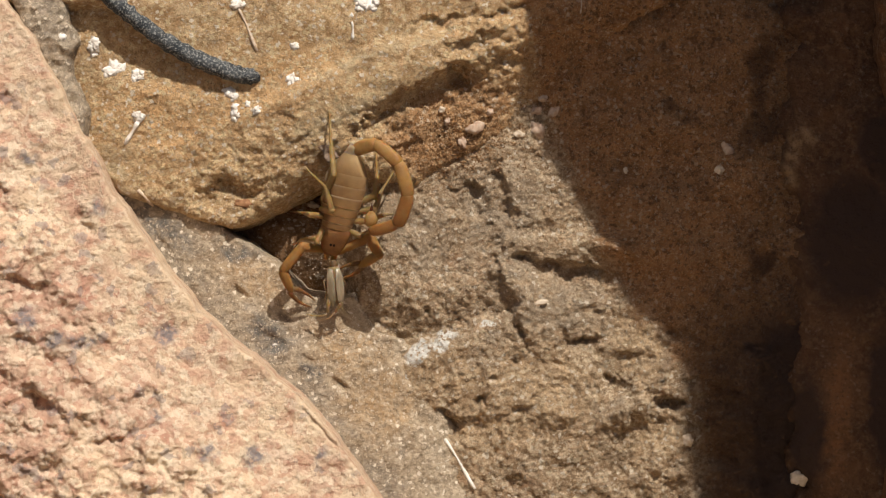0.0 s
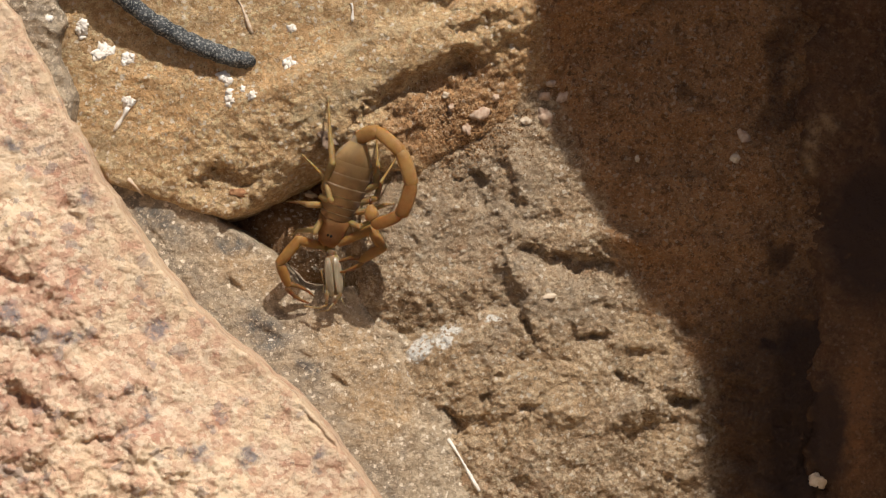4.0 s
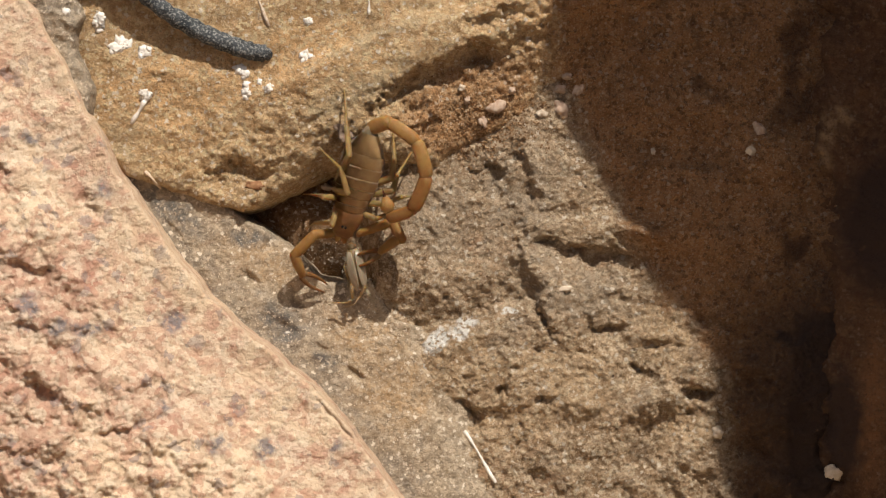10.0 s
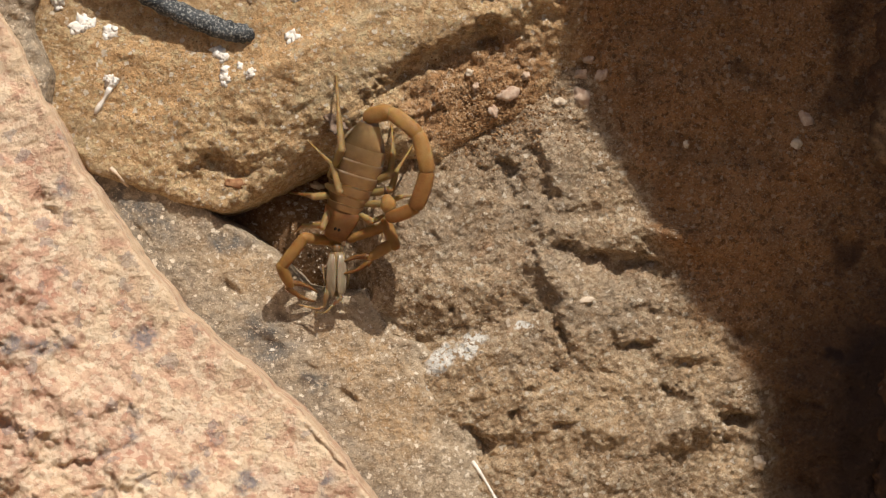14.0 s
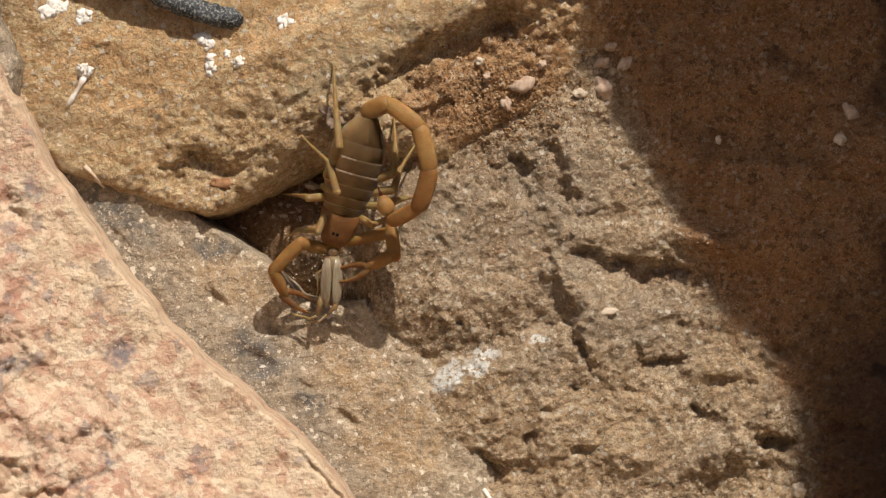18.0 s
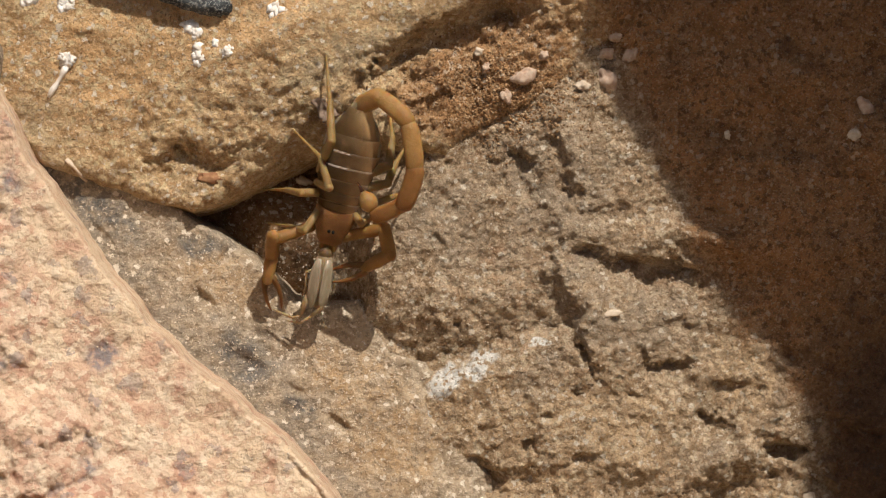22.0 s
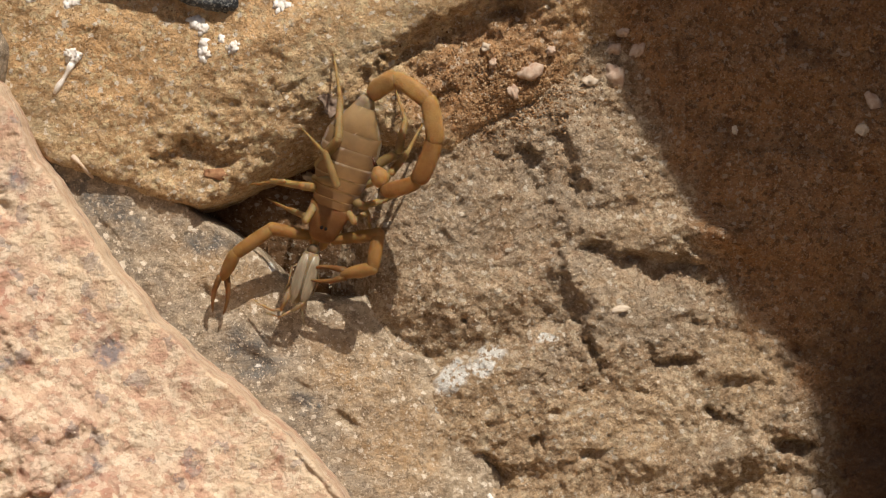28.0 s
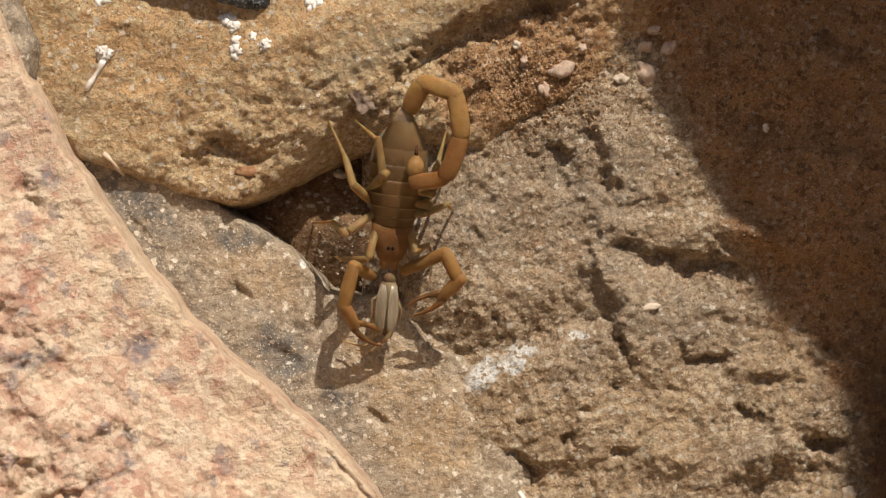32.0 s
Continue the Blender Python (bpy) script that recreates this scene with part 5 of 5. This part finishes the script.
for x, y, size, count, spread, turn in ((-65.2, 33.7, 1.2, 2, 0.5, 1.4), (-43.6, 39.8, 1.1, 3, 0.7, -0.4), (-42, 34.6, 1.0, 3, 0.75, 1.6), (-39, 36.6, 0.6, 2, 0.8, 1.5), (-37, 35.3, 0.8, 3, 0.7, 0.7),
                                        (-28.6, 42.6, 1.1, 2, 0.7, 0.5), (-65.5, 43.5, 1.3, 2, 0.6, 0), (-71.5, 45, 1.4, 4, 0.55, 0.4), (-76, 50.3, 1.3, 3, 0.7, 1.4), (-83, 53, 0.8, 2, 0.6, 0),
                                        (-27.8, 50.7, 0.9, 2, 0.4, 0), (-41.5, 60.6, 1.1, 3, 0.6, 0.3), (-10.5, 60.3, 1.6, 3, 0.7, 0.2), (-14, 58, 0.5, 1, 0, 0)):
    dropping(x, y, size, count, int(abs(x * 31 + y * 7)), spread, turn)


def streak(x0, y0, x1, y1, r0, r1, label, material=M_STREAK):
    pts, radii = [], []
    for k in range(7):
        t = k / 6
        x, y = x0 + (x1 - x0) * t + 0.15 * math.sin(5 * t), y0 + (y1 - y0) * t
        pts.append((x, y, surface(x, y) + 0.12))
        radii.append((r0 + (r1 - r0) * t) * (0.8 + 0.3 * math.sin(9 * t + 1)))
    return tagged(mesh_object("straw", stalk(pts, radii, 6), material), label, "straw")


streak(-65.4, 32.8, -68.4, 27.4, 0.7, 0.5, "pale dry straw ending in a white dropping", M_CHALK)
streak(-41.0, 59.6, -36.5, 49.6, 0.3, 0.5, "thin pale straw lying on the soil")
streak(-14.0, 56.5, -13.6, 52.2, 0.25, 0.4, "short white straw on the stone lip", M_CHALK)
streak(8.0, -43.5, 15.4, -55.5, 0.4, 0.55, "white straw stuck along the slab's edge", M_CHALK)
streak(-65.4, 16.4, -61.8, 12.6, 0.5, 0.35, "pale dry grass sliver across the joint")
streak(40.6, 58.5, 40.9, 64.0, 0.2, 0.3, "thin pale straw on the shaded stone")


def pebble(x, y, rx, ry, rz, material, seed, label, turn=0.0):
    bm = bmesh.new()
    lump(bm, (0, 0, 0), (rx, ry, rz), seed, 0.6, 3)
    bmesh.ops.rotate(bm, cent=(0, 0, 0), matrix=Matrix.Rotation(radians(turn), 3, "Z"), verts=bm.verts)
    ob = mesh_object("pebble", bm, material)
    ob.location = Vector((x, y, surface(x, y) + 0.35 * rz)) * MM
    return tagged(ob, label, "pebble", "loose pebbles")


PINKISH, PALE = "small pinkish pebble on the gritty slope", "small pale pebble on the stone"
for x, y, rx, ry, rz, mat, turn in ((7.6, 35.6, 0.9, 0.75, 0.7, M_PALE, 20), (8.8, 32.8, 0.75, 0.8, 0.6, M_PEBBLE, 0), (15.2, 31.2, 1.9, 1.6, 1.0, M_PEBBLE, 20), (12.3, 27.8, 0.8, 1.3, 0.7, M_PEBBLE, 20),
                                    (19, 35, 0.8, 0.8, 0.6, M_PEBBLE, 0), (26, 29.6, 1.3, 0.9, 0.7, M_PALE, -10), (30.3, 30.8, 1.5, 1.9, 0.9, M_PEBBLE, 30), (31.8, 38.4, 1.0, 0.8, 0.7, M_PEBBLE, 0),
                                    (34.4, 35.2, 1.0, 1.5, 0.7, M_PEBBLE, -35), (30, 35.4, 1.4, 1.0, 0.7, M_PEBBLE, 0), (74, 21.2, 1.2, 1.0, 0.7, M_PALE, 30), (76, 26, 1.1, 1.9, 0.7, M_PEBBLE, 20),
                                    (51.6, 21, 0.6, 0.8, 0.5, M_PALE, 0), (-23.8, 12.9, 1.4, 0.8, 0.6, M_PALE, -20), (66.5, -43.8, 1.4, 1.5, 1.1, M_PALE, 0), (31.2, -10.6, 1.5, 0.6, 0.25, M_PALE, 10), (-40, 13.2, 1.9, 1.0, 0.4, M_HUSK, -10), (93, -53, 2.2, 1.6, 0.7, M_PALE, 0)):
    pebble(x, y, rx, ry, rz, mat, int(abs(x * 13 + y * 3)), PINKISH if mat is M_PEBBLE else PALE if mat is M_PALE else "curled brown seed husk on the ledge", turn)


def fluff():
    """A crumpled papery scrap by the hind foot."""
    bm = bmesh.new()
    bmesh.ops.create_grid(bm, x_segments=14, y_segments=14, size=2.3)
    for v in bm.verts:
        p = v.co.copy()
        ragged = 1 + 0.35 * noise.noise(Vector((p.x, p.y, 4)) * 0.9)
        v.co = Vector((p.x * 0.75 * ragged, p.y * ragged, 0.5 * noise.noise(p * 0.8) + 0.3 * noise.noise(p * 1.9) + 0.03 * p.y * p.y))
    bmesh.ops.solidify(bm, geom=bm.faces[:], thickness=0.12)
    ob = mesh_object("seed_fluff", bm, M_FLUFF)
    ob.location = Vector((-19.6, 25.6, surface(-19.6, 25.6) + 0.5)) * MM
    ob.rotation_euler = (0.3, 0.1, 0.5)
    return tagged(ob, "crumpled lilac-grey scrap of seed fluff on the ledge", "fluff")


fluff()


def grit(name, label, material, count, cx, cy, rx, ry, small, large, seed):
    """Loose grains over a stretch of stone."""
    rnd = random.Random(seed)
    bm = bmesh.new()
    xs, ys = [], []
    while len(xs) < count:
        x, y = rnd.gauss(cx, rx), rnd.gauss(cy, ry)
        xs.append(x), ys.append(y)
    X, Y = np.array([xs]), np.array([ys])
    Z = np.max([f(X, Y) for f, _ in SURFACES.values()], 0)[0]
    verts, faces = [], []
    ico = [(0, 0, 1), (0.9, 0, 0.3), (0.28, 0.85, 0.3), (-0.72, 0.53, 0.3), (-0.72, -0.53, 0.3), (0.28, -0.85, 0.3), (0, 0, -0.6)]
    tri = [(0, 1, 2), (0, 2, 3), (0, 3, 4), (0, 4, 5), (0, 5, 1), (6, 2, 1), (6, 3, 2), (6, 4, 3), (6, 5, 4), (6, 1, 5)]
    for x, y, z in zip(xs, ys, Z):
        r, b = rnd.uniform(small, large) * rnd.uniform(0.6, 1.0), len(verts)
        a = rnd.uniform(0, 6.3)
        for u, v, w in ico:
            k = rnd.uniform(0.75, 1.2) * r
            verts.append(((x + k * (u * math.cos(a) - v * math.sin(a))) * MM, (y + k * (u * math.sin(a) + v * math.cos(a))) * MM, (z + 0.3 * r + k * w * 0.8) * MM))
        faces += [tuple(b + i for i in f) for f in tri]
    me = bpy.data.meshes.new(name)
    me.from_pydata(verts, [], faces)
    me.materials.append(material)
    return tagged(new(name, me), label, "grit", kind="stuff")


grit("grit", "ochre grit on the ledge's lower slope", M_GRIT, 2600, 11, 28, 8, 4.5, 0.1, 0.36, 1)
grit("sand", "sandy grains in the basin of the ledge", M_GRIT, 900, -48, 36, 18, 8, 0.06, 0.2, 2)
grit("crumbs", "pale crumbs on the slab and mortar", M_PALE, 2600, -12, -18, 26, 16, 0.06, 0.26, 3)

motions()
